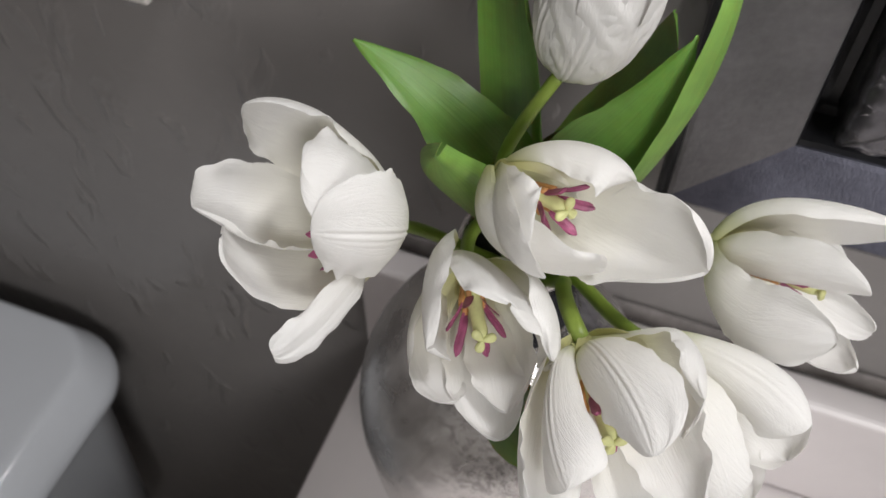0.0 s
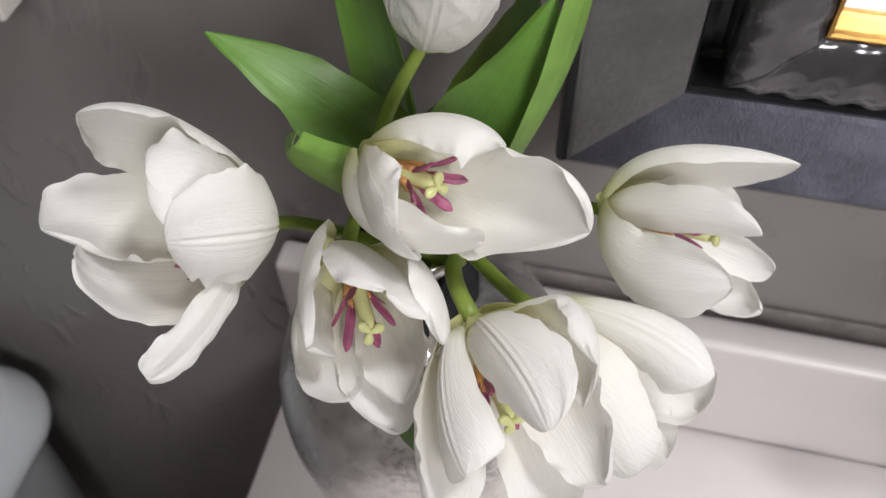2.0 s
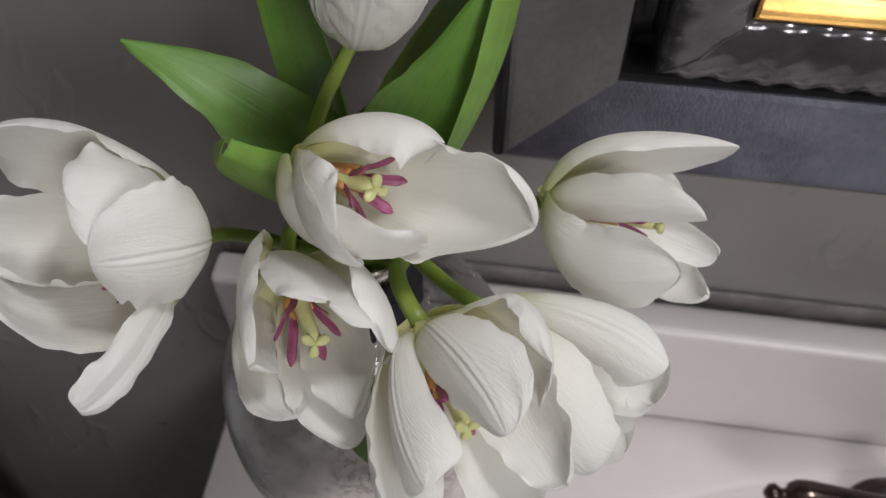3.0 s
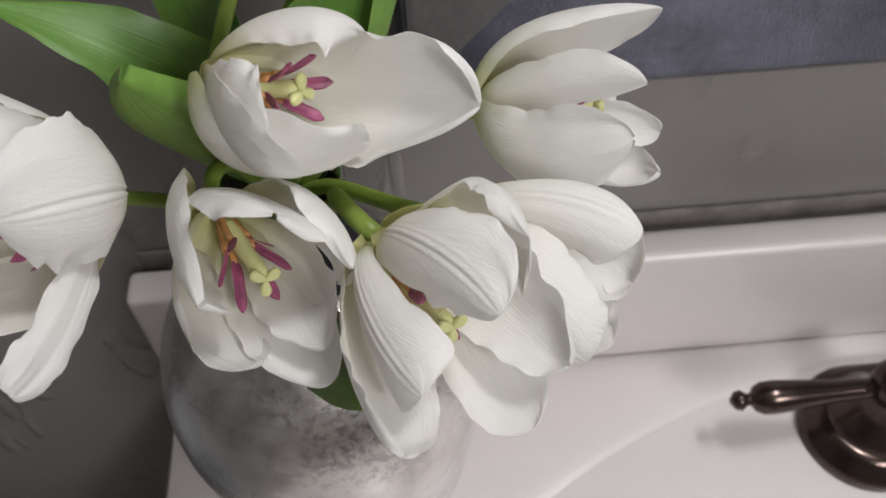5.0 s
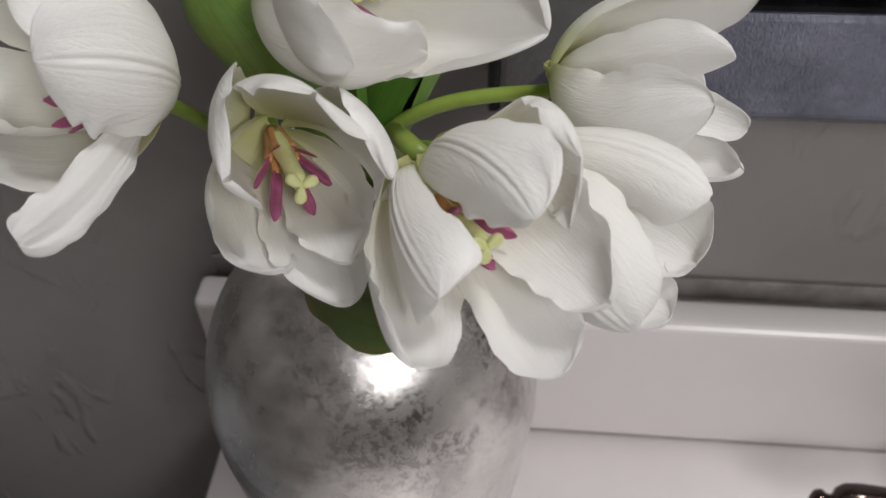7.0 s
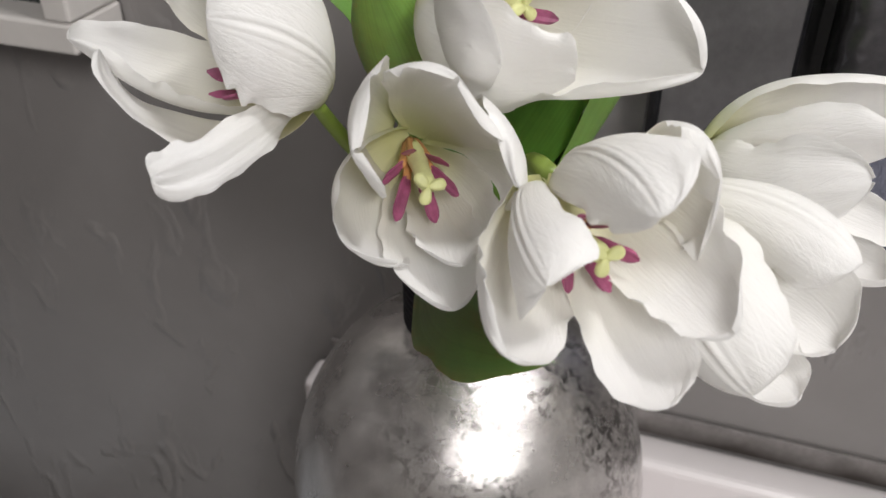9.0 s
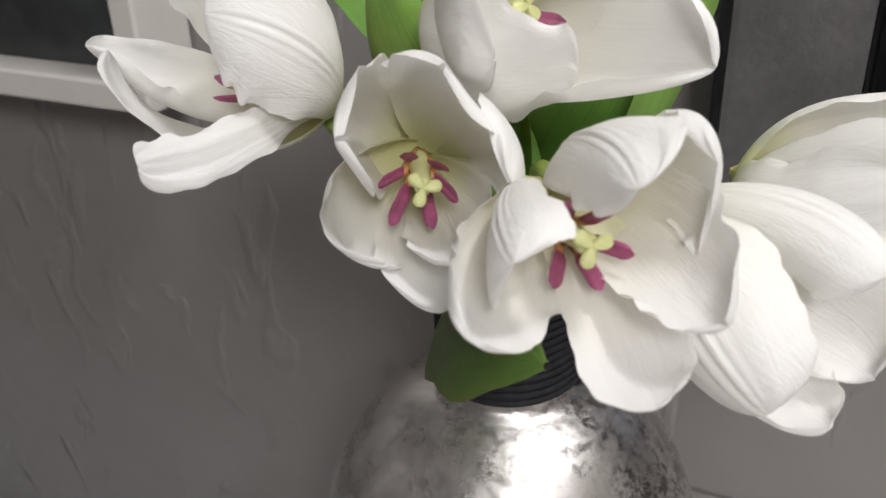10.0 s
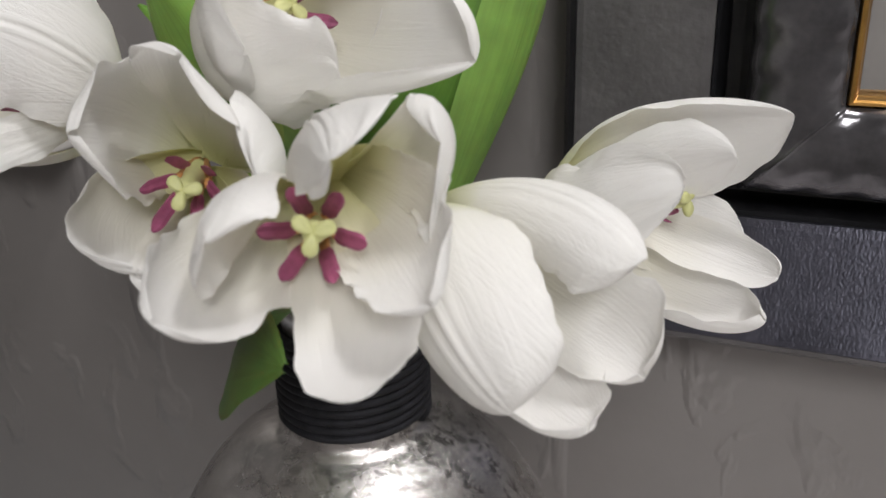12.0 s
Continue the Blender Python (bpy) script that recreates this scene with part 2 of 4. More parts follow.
def hammered():
    """Bluish metal leaf, darkened in its colour for dim reflections, brushed upright and finely pitted."""
    m = material("hammered_frame_dim", (0.118, 0.120, 0.150), 0.40, metal=1.0, spread=0.30, scale=35, Anisotropic=0.95)
    nt = m.node_tree
    b = nt.nodes["Principled BSDF"]
    tg = nt.nodes.new("ShaderNodeTangent")
    tg.direction_type, tg.axis = "RADIAL", "X"
    nt.links.new(tg.outputs[0], b.inputs["Tangent"])
    co = nt.nodes.new("ShaderNodeTexCoord")
    mp = nt.nodes.new("ShaderNodeMapping")
    mp.inputs["Scale"].default_value = (1.0, 1.0, 0.5)
    nz = nt.nodes.new("ShaderNodeTexNoise")
    nz.inputs["Scale"].default_value, nz.inputs["Detail"].default_value = 1300, 3
    bp = nt.nodes.new("ShaderNodeBump")
    bp.inputs["Strength"].default_value, bp.inputs["Distance"].default_value = 0.30, 0.0006
    nt.links.new(co.outputs["Object"], mp.inputs[0])
    nt.links.new(mp.outputs[0], nz.inputs["Vector"])
    nt.links.new(nz.outputs["Fac"], bp.inputs["Height"])
    nt.links.new(bp.outputs[0], b.inputs["Normal"])
    return m


WALL = plaster()
# unseen walls, floor and ceiling are made pale to bounce fill light
GREIGE_WALL = material("greige_bounce_wall", (0.62, 0.59, 0.565), 0.5, spread=0.08, scale=6)
PALE_WALL = material("off_white_bounce_wall", (0.76, 0.74, 0.71), 0.5, spread=0.05, scale=6)
CEILING = material("ceiling_paint", (0.84, 0.83, 0.81), 0.8, spread=0.03)
FLOOR = material("floor_tile", (0.40, 0.37, 0.345), 0.4, spread=0.12, scale=8)
MARBLE = material("white_cultured_marble", (0.79, 0.745, 0.742), 0.30, spread=0.03, scale=9)
PORCELAIN = material("grey_porcelain", (0.50, 0.52, 0.55), 0.12, spread=0.02, scale=5)
CABINET = material("cabinet_paint", (0.60, 0.57, 0.55), 0.4, spread=0.05)
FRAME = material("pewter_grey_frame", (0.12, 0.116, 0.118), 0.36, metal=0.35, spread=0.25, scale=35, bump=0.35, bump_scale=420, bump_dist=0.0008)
FRAME_DIM = hammered()
# near-black stands in for shade on the outer edges and in the groove
FRAME_SHADE = material("black_frame_shade", (0.016, 0.016, 0.018), 0.35, spread=0.4, scale=60, bump=0.3, bump_scale=420, bump_dist=0.0008)
RIPPLE = material("ripple_pewter", (0.12, 0.117, 0.125), 0.19, metal=0.7, spread=0.3, scale=60, bump=0.2, bump_scale=300, bump_dist=0.0006)
GOLD = material("worn_gold_leaf", (0.46, 0.26, 0.075), 0.33, metal=0.9, spread=0.3, scale=80, bump=0.2, bump_scale=250, bump_dist=0.0006)
MIRROR = material("mirror_silver", (0.90, 0.91, 0.91), 0.015, metal=1.0, spread=0.0)
BRONZE = material("dark_bronze", (0.085, 0.062, 0.055), 0.2, metal=0.9, spread=0.3, scale=60)
CAP = material("worn_pewter", (0.32, 0.29, 0.27), 0.35, metal=0.8, spread=0.25, scale=120)
WHITE_PAINT = material("white_wood_paint", (0.62, 0.59, 0.56), 0.4, spread=0.05, scale=20)
DARK_PRINT = material("dark_print", (0.035, 0.04, 0.04), 0.3, spread=0.5, scale=14)
CAULK = fading_joint()
CORD = material("black_cord", (0.012, 0.012, 0.016), 0.85, spread=0.5, scale=300, bump=0.6, bump_scale=900, bump_dist=0.0006)
LEAF = leaf_material("green_leaf", (0.12, 0.255, 0.042), 0.42)
# the shade deep among the stems is put into this leaf's colour
LEAF_DEEP_SHADE = leaf_material("deep_shade_leaf", (0.030, 0.075, 0.014), 0.4)
# darker copy of the leaf green, with the drooping leaf's shade in it
LEAF_SHADE = leaf_material("shaded_leaf", (0.080, 0.172, 0.032), 0.42)
LEAF_LIGHT = leaf_material("pale_green_leaf", (0.17, 0.31, 0.06), 0.48)
STEM = material("stem_green", (0.215, 0.295, 0.05), 0.42, spread=0.18, scale=30, bump=0.1, bump_scale=400, bump_dist=0.0004)
PISTIL = material("pistil_yellow_green", (0.68, 0.69, 0.32), 0.5, spread=0.12, scale=120)
ANTHER = material("plum_anther", (0.34, 0.085, 0.175), 0.5, spread=0.35, scale=140)
FILAMENT = material("orange_filament", (0.55, 0.27, 0.10), 0.5, spread=0.3, scale=150)
PETAL = petal_material()
SILVER = mercury_glass()


# ---- builders ----
def mesh_object(name, verts, faces, mat, parent=None, label="", smooth=True, uvs=None):
    me = bpy.data.meshes.new(name)
    me.from_pydata([tuple(map(float, v)) for v in verts], [], [tuple(map(int, f)) for f in faces])
    me.materials.append(mat)
    if smooth:
        me.polygons.foreach_set("use_smooth", [True] * len(me.polygons))
    if uvs is not None:
        layer = me.uv_layers.new(name="UVMap")
        for loop in me.loops:
            layer.data[loop.index].uv = uvs[loop.vertex_index]
    me.update()
    ob = new(name, me)
    if parent is not None:
        ob.parent = parent
        ob.matrix_parent_inverse = parent.matrix_basis.inverted()
    if label:
        ob["label"] = label
    return ob


def part(name, bm, mat, parent=None, label="", smooth=False):
    me = bpy.data.meshes.new(name)
    bm.to_mesh(me)
    bm.free()
    me.materials.append(mat)
    if smooth:
        me.polygons.foreach_set("use_smooth", [True] * len(me.polygons))
    ob = new(name, me)
    if parent is not None:
        ob.parent = parent
        ob.matrix_parent_inverse = parent.matrix_basis.inverted()
    if label:
        ob["label"] = label
    return ob


def box(x0, x1, y0, y1, z0, z1, bevel=0.0, segments=3):
    bm = bmesh.new()
    bmesh.ops.create_cube(bm, size=1, matrix=Matrix.Translation(((x0 + x1) / 2, (y0 + y1) / 2, (z0 + z1) / 2)) @ Matrix.Diagonal((x1 - x0, y1 - y0, z1 - z0, 1)))
    if bevel:
        bmesh.ops.bevel(bm, geom=bm.edges[:], offset=bevel, segments=segments, profile=0.5, affect="EDGES")
    return bm


def lathe(profile, n=64, centre=(0, 0, 0)):
    """Verts and faces of a closed turning of (radius, height) pairs about the upright axis."""
    verts, faces = [], []
    for r, z in profile:
        for k in range(n):
            a = 2 * math.pi * k / n
            verts.append((centre[0] + r * math.cos(a), centre[1] + r * math.sin(a), centre[2] + z))
    for i in range(len(profile) - 1):
        for k in range(n):
            faces.append((i * n + k, i * n + (k + 1) % n, (i + 1) * n + (k + 1) % n, (i + 1) * n + k))
    faces.append(tuple(range(n - 1, -1, -1)))
    faces.append(tuple((len(profile) - 1) * n + k for k in range(n)))
    return verts, faces


def tube(points, radii, n=12):
    """Verts and faces of a capped tube along a smooth line through the points."""
    p = np.array(points, float)
    t = np.gradient(p, axis=0)
    t /= np.linalg.norm(t, axis=1)[:, None]
    side = np.cross(t[0], (0.3, 0.2, 1.0) if abs(t[0][2]) < 0.9 else (1.0, 0.2, 0.0))
    verts, faces = [], []
    for i in range(len(p)):
        side = side - t[i] * (side @ t[i])
        side /= np.linalg.norm(side)
        up = np.cross(t[i], side)
        for k in range(n):
            a = 2 * math.pi * k / n
            verts.append(p[i] + radii[i] * (side * math.cos(a) + up * math.sin(a)))
    for i in range(len(p) - 1):
        for k in range(n):
            faces.append((i * n + k, i * n + (k + 1) % n, (i + 1) * n + (k + 1) % n, (i + 1) * n + k))
    faces.append(tuple(range(n - 1, -1, -1)))
    faces.append(tuple((len(p) - 1) * n + k for k in range(n)))
    return verts, faces


def bezier(a, b, c, d, n):
    s = np.linspace(0, 1, n)[:, None]
    return (1 - s) ** 3 * a + 3 * s * (1 - s) ** 2 * b + 3 * s * s * (1 - s) * c + s ** 3 * d


def sheet(grid, thick):
    """Closes a grid of points (rows, columns, 3) into a thin shell. Returns verts, faces and (column, row) uvs, the back's shifted by 2."""
    r, c = grid.shape[:2]
    du, dv = np.gradient(grid, axis=1), np.gradient(grid, axis=0)
    nrm = np.cross(du, dv)
    nrm /= np.linalg.norm(nrm, axis=2)[:, :, None] + 1e-12
    rim_near = np.minimum(np.minimum(np.arange(c), np.arange(c)[::-1])[None, :], np.arange(r)[::-1][:, None])
    nrm = nrm * (0.3 + 0.7 * np.clip(rim_near / 3, 0, 1))[:, :, None]
    verts = np.concatenate([(grid + nrm * thick / 2).reshape(-1, 3), (grid - nrm * thick / 2).reshape(-1, 3)])
    k = r * c
    uv = [(j / (c - 1), i / (r - 1)) for i in range(r) for j in range(c)]
    uv = uv + [(x + 2, y) for x, y in uv]
    faces = []
    for i in range(r - 1):
        for j in range(c - 1):
            q = (i * c + j, i * c + j + 1, (i + 1) * c + j + 1, (i + 1) * c + j)
            faces.append(q)
            faces.append(tuple(k + v for v in reversed(q)))
    rim = [j for j in range(c)] + [i * c + c - 1 for i in range(1, r)] + [(r - 1) * c + j for j in range(c - 2, -1, -1)] + [i * c for i in range(r - 2, 0, -1)]
    # the cut edge has corners of its own, so that the shading of the two faces runs out to it undisturbed
    n, m = len(verts), len(rim)
    verts = np.concatenate([verts, verts[rim], verts[[k + a for a in rim]]])
    uv = uv + [uv[a] for a in rim] + [uv[k + a] for a in rim]
    for i in range(m):
        j = (i + 1) % m
        faces.append((n + j, n + i, n + m + i, n + m + j))
    return verts, faces, uv


MM = 0.001


def petal(tulip, base, axis, tip, half, belly=0.22, cup=62, out=None, twist=0, curl=0.0, notch=0.0, wave=1.0, rib=0.0, quill=0.0, seed=0, rise=0.15, tipcup=0.55, blunt=3.4, point=0.5, fan=0.6, bow=0.0, lean=0.0, flare=0.0, foot=(0, 0, 0), mat=None, name="petal", label=""):
    """One petal from the flower's foot to its tip (mm from the foot). half: half its width in mm; belly: how far it swells
    outwards; cup: degrees by which its sides wrap inwards; out: the way its back faces; curl: its end turning in (+) or out (-);
    notch: mm cut out of its end; rib: mm of the double crease along its middle; fan: how late it grows wide; bow: its middle
    line bent sideways; lean: one side wider than the other; flare: mm by which its margins turn out; foot: mm by which it starts off the foot."""
    rng = np.random.default_rng(seed + 17)
    a = np.array(axis, float)
    a /= np.linalg.norm(a)
    v = np.array(tip, float)
    length = np.linalg.norm(v)
    n = np.array(out, float) if out is not None else v - a * (v @ a)
    n -= a * (n @ a)
    n /= np.linalg.norm(n)
    rows, cols = 44, (73 if rib > 0 else 33)
    p1 = n * belly * length * 1.15 + a * length * rise
    p2 = v * 0.72 + n * belly * length * 0.75
    s = 1 - (1 - np.linspace(0, 1, rows)) ** 1.7
    q = s[:, None]
    spine = 3 * q * (1 - q) ** 2 * p1 + 3 * q * q * (1 - q) * p2 + q ** 3 * v
    tan = np.gradient(spine, axis=0)
    tan /= np.linalg.norm(tan, axis=1)[:, None]
    inn = -(n[None, :] - tan * (tan @ n)[:, None])
    inn /= np.linalg.norm(inn, axis=1)[:, None]
    side = np.cross(tan, inn)
    spine = spine + side * (bow * length * np.sin(math.pi * s))[:, None]
    ang = np.radians(twist) * s
    inn, side = inn * np.cos(ang)[:, None] - side * np.sin(ang)[:, None], side * np.cos(ang)[:, None] + inn * np.sin(ang)[:, None]
    width = (s + 0.02) ** fan * np.clip(1 - s ** blunt, 0.0, 1) ** point
    width = np.maximum(width / width.max(), 0.045) * half
    theta = np.radians(cup) * (1 - (1 - tipcup) * s ** 1.3)
    u = np.linspace(-1, 1, cols)
    ph = rng.uniform(0, 6.28, 4)
    full = width / half
    ragged = np.convolve(rng.normal(0, 1, 266), (0.25, 0.5, 0.7, 0.8, 0.7, 0.5, 0.25), 'valid')
    pleat = np.interp(u, np.linspace(-1, 1, 15), rng.normal(0, 1, 15))
    grid = np.zeros((rows, cols, 3))
    for i in range(rows):
        x = width[i] * np.sin(theta[i] * u) / theta[i]
        z = width[i] * (1 - np.cos(theta[i] * u)) / theta[i]
        edge = np.abs(u) ** 2.2 * s[i]
        z = z + wave * 0.9 * edge * (np.sin(9 * s[i] + ph[0] + 2 * np.sign(u)) + 0.6 * np.sin(17 * s[i] + ph[1] - np.sign(u))) * full[i] ** 0.7
        x = x * (1 + lean * u)
        z = z + curl * length * s[i] ** 4 - flare * u ** 4 * s[i]
        z = z - rib * (np.exp(-((u - 0.085) / 0.035) ** 2) + 0.8 * np.exp(-((u + 0.06) / 0.03) ** 2) - 0.6 * np.exp(-((u - 0.015) / 0.03) ** 2) + 0.4 * np.exp(-((u - 0.20) / 0.03) ** 2)) * np.sin(math.pi * s[i]) ** 0.6
        z = z + 0.35 * wave * np.sin(5 * u + ph[2]) * np.sin(4 * s[i] + ph[3]) * s[i] * full[i]
        back = notch * np.exp(-((u - 0.15 * np.sin(ph[0])) / 0.35) ** 2) * s[i] ** 5 * full[i] + 0.8 * wave * (np.sin(6 * u + ph[1]) + 0.6 * np.sin(13 * u + ph[2])) * s[i] ** 4 * full[i]
        # ragged margin: small bites and lobes that run round the edge
        nick = ragged[np.clip(np.round((s[i] + 1) * 60 * np.where(u < 0, -1, 1)).astype(int) + 130, 0, 259)]
        x = x * (1 - 0.05 * wave * nick * np.abs(u) ** 6 * s[i] ** 0.5)
        z = z + 0.18 * wave * nick * np.abs(u) ** 5 * s[i] * full[i]
        # slanting cross ribs either side of the middle
        z = z - quill * np.sin(2 * math.pi * (7 * s[i] - 1.6 * np.abs(u)) + ph[3]) * np.clip(3 * np.abs(u), 0, 1) * (1 - u ** 4) * np.sin(math.pi * s[i])
        # shallow lengthwise pleats
        z = z + 0.05 * pleat * np.sin(math.pi * s[i]) ** 0.5 * full[i]
        grid[i] = spine[i] + side[i] * x[:, None] + inn[i] * z[:, None] - tan[i] * back[:, None]
    verts, faces, uv = sheet((np.array(base) * 1000 + np.array(foot) + grid) * MM, 0.26 * MM)
    return mesh_object(name, verts, faces, mat or PETAL, tulip, label, uvs=uv)


MOUTH = np.array((0.0, 0.230, 1.112))


def stem(tulip, base, axis, sway=(0, 0, 0), lift=0.035, hook=0.028, end=0.0019):
    b = np.array(base, float)
    a = np.array(axis, float) / np.linalg.norm(axis)
    to = b - MOUTH
    start = MOUTH + np.array((to[0], to[1], 0)) / (np.linalg.norm(to[:2]) + 1e-9) * 0.009
    low = start + np.array((0, 0, -0.06)) - np.array((to[0], to[1], 0)) * 0.15
    line = np.vstack([bezier(low, low + (0, 0, 0.03), start - (0, 0, 0.015), start, 8)[:-1],
                      bezier(start, start + np.array((0, 0, lift)) + np.array(sway), b - a * hook, b - a * 0.0005, 26)])
    verts, faces = tube(line, np.linspace(0.0024, end, len(line)), 12)
    mesh_object("stem", verts, faces, STEM, tulip, "smooth green stem")


def heart(tulip, foot, tip, ring, facing, spread, first):
    """The pistil from foot to its three-lobed stigma at tip, and six stamens round it. ring: the middle of the circle on which
    the anthers end; facing: the way that circle faces; spread: its radius; first: the way from its middle to the first anther."""
    b, t, c = np.array(foot, float), np.array(tip, float), np.array(ring, float)
    d = np.array(facing, float) / np.linalg.norm(facing)
    s1 = np.array(first, float) - d * np.dot(first, d)
    s1 /= np.linalg.norm(s1)
    s2 = np.cross(d, s1)
    line = bezier(b + (t - b) * 0.05, b + (t - b) * 0.35, b + (t - b) * 0.65 - d * 0.0005, t - d * 0.0004, 9)
    verts, faces = tube(line, [0.0019, 0.0021, 0.0022, 0.0021, 0.0019, 0.0018, 0.0018, 0.0019, 0.0014], 12)
    pistil = mesh_object("pistil", verts, faces, PISTIL, tulip, "pale yellow-green pistil")
    for k in range(3):
        q = math.radians(25) + k * 2 * math.pi / 3
        w = s1 * math.cos(q) + s2 * math.sin(q)
        bm = bmesh.new()
        bmesh.ops.create_icosphere(bm, subdivisions=3, radius=1)
        for v in bm.verts:
            # a lobe that is pinched at the middle of the stigma and grooved along its top
            f = 0.72 + 0.28 * v.co.x
            v.co.y *= f
            v.co.z *= 1 - 0.30 * math.exp(-(v.co.y / 0.30) ** 2) * max(v.co.z, 0)
        mt = Matrix(((*(w * 0.0019), 0), (*(np.cross(d, w) * 0.00165), 0), (*(d * 0.0012), 0), (0, 0, 0, 1))).transposed()
        mt.translation = Vector(t + w * 0.0017)
        bmesh.ops.transform(bm, matrix=mt, verts=bm.verts)
        part("stigma_lobe", bm, PISTIL, pistil, smooth=True)
    rng = np.random.default_rng(int(abs(b[0]) * 1e5))
    for k in range(6):
        q = k * math.pi / 3 + rng.uniform(-0.10, 0.10)
        w = s1 * math.cos(q) + s2 * math.sin(q)
        e = c + w * spread * rng.uniform(0.93, 1.06)
        m = b + (c - b) * 0.50 + w * spread * 0.36
        f = bezier(b + w * 0.001, b + (c - b) * 0.2 + w * 0.0018, m - (c - b) * 0.15 - w * 0.0004, m + (e - m) * 0.08, 8)
        verts, faces = tube(f, [0.0011, 0.0011, 0.0011, 0.0010, 0.0010, 0.0009, 0.0009, 0.0008], 8)
        st = mesh_object("stamen", verts, faces, FILAMENT, tulip, "orange filament with a plum anther")
        g = bezier(m, m + (e - m) * 0.35 + d * 0.0012, m + (e - m) * 0.7 + d * 0.0010, e, 11)
        # a flat strap with a shallow groove and a blunt pointed end, broad side to the opening
        across = np.cross(w, d)
        strap = np.array([0.0007, 0.0012, 0.0014, 0.0014, 0.00135, 0.00135, 0.0014, 0.0014, 0.0013, 0.0010, 0.0003])
        verts = [g[i] + across * strap[i] * c1 + d * 0.0007 * c2 for i in range(11) for c1, c2 in ((1, 0.1), (0.6, 1), (0, 0.55), (-0.6, 1), (-1, 0.1), (-0.6, -0.7), (0.6, -0.7))]
        faces = [(i * 7 + q1, i * 7 + (q1 + 1) % 7, i * 7 + 7 + (q1 + 1) % 7, i * 7 + 7 + q1) for i in range(10) for q1 in range(7)] + [tuple(range(6, -1, -1)), tuple(range(70, 77))]
        mesh_object("anther", verts, faces, ANTHER, st, smooth=False)
    return pistil


def tulip_root(base, label):
    ob = new("tulip")
    ob.empty_display_size = 0.01
    ob.location = base
    bpy.context.view_layer.update()
    return tagged(ob, label, "flower", "tulips in the vase")


# ---- room shell ----
WY = 0.331
tagged(part("wall_north", box(-1.10, 1.40, WY, WY + 0.12, 0, 2.40), WALL), "warm grey textured plaster wall", "wall", kind="structure")
tagged(part("wall_west", box(-1.22, -1.10, -1.60, WY + 0.12, 0, 2.40), WALL), "warm grey painted side wall", "wall", kind="structure")
tagged(part("wall_east", box(1.40, 1.52, -1.60, WY + 0.12, 0, 2.40), PALE_WALL), "unseen side wall, off-white to bounce light", "wall", kind="structure")
tagged(part("wall_south", box(-1.10, 1.40, -1.60, -1.48, 0, 2.40), GREIGE_WALL), "unseen wall behind the camera, pale greige to bounce light", "wall", kind="structure")
tagged(part("floor", box(-1.22, 1.52, -1.60, WY + 0.12, -0.10, 0), FLOOR), "grey tiled bathroom floor, lightened to bounce light", "floor", kind="structure")
tagged(part("ceiling", box(-1.22, 1.52, -1.60, WY + 0.12, 2.40, 2.50), CEILING), "plain white ceiling", "ceiling", kind="structure")


# ---- vanity ----
def counter():
    """A slab with an oval bowl pressed into it."""
    x0, x1, y0, y1 = -0.109, 1.00, -0.22, WY - 0.001
    cx, cy, rx, ry, top = 0.352, 0.045, 0.367, 0.255, 0.85
    verts, faces = [], []
    n = 96
    corners = []
    for k in range(n):
        a = 2 * math.pi * k / n
        c, s = math.cos(a), math.sin(a)
        # the slab's rim, met from the bowl's centre
        f = min(((x1 - cx) / c if c > 1e-9 else 9e9), ((x0 - cx) / c if c < -1e-9 else 9e9), ((y1 - cy) / s if s > 1e-9 else 9e9), ((y0 - cy) / s if s < -1e-9 else 9e9))
        corners.append((cx + f * c, cy + f * s))
    for cxn, cyn in ((x0, y0), (x0, y1), (x1, y0), (x1, y1)):
        k = min(range(n), key=lambda i: (corners[i][0] - cxn) ** 2 + (corners[i][1] - cyn) ** 2)
        corners[k] = (cxn, cyn)
    rings = [[(*corners[k], top - 0.032) for k in range(n)], [(*corners[k], top - 0.003) for k in range(n)]]
    rings.append([(cx + (corners[k][0] - cx) * 0.995, cy + (corners[k][1] - cy) * 0.995, top) for k in range(n)])
    for f, dz in ((1.04, 0), (1.010, 0.0), (1.005, -0.0003), (0.999, -0.0014), (0.992, -0.0010), (0.985, -0.0007), (0.80, -0.0018), (0.66, -0.0030), (0.645, -0.0045), (0.63, -0.010), (0.58, -0.05), (0.48, -0.10), (0.32, -0.125), (0.10, -0.135)):
        rings.append([(cx + rx * f * math.cos(2 * math.pi * k / n), cy + ry * f * math.sin(2 * math.pi * k / n), top + dz) for k in range(n)])
    for r in rings:
        verts += r
    for i in range(len(rings) - 1):
        for k in range(n):
            faces.append((i * n + k, i * n + (k + 1) % n, (i + 1) * n + (k + 1) % n, (i + 1) * n + k))
    faces.append(tuple((len(rings) - 1) * n + k for k in range(n)))
    faces.append(tuple(range(n - 1, -1, -1)))
    ob = mesh_object("countertop", verts, faces, MARBLE, vanity, "glossy white moulded top with an oval bowl")
    return ob


vanity = tagged(new("vanity_cabinet"), "painted vanity cabinet with a glossy white moulded top", "vanity")
counter()
part("backsplash", box(-0.109, 1.00, 0.310, WY - 0.001, 0.8505, 0.947, 0.004, 3), MARBLE, vanity, "white moulded backsplash")
part("body", box(-0.095, 0.98, -0.19, WY - 0.002, 0.10, 0.817, 0.002), CABINET, vanity)
part("plinth", box(-0.08, 0.96, -0.14, WY - 0.002, 0.0, 0.0995), CABINET, vanity)
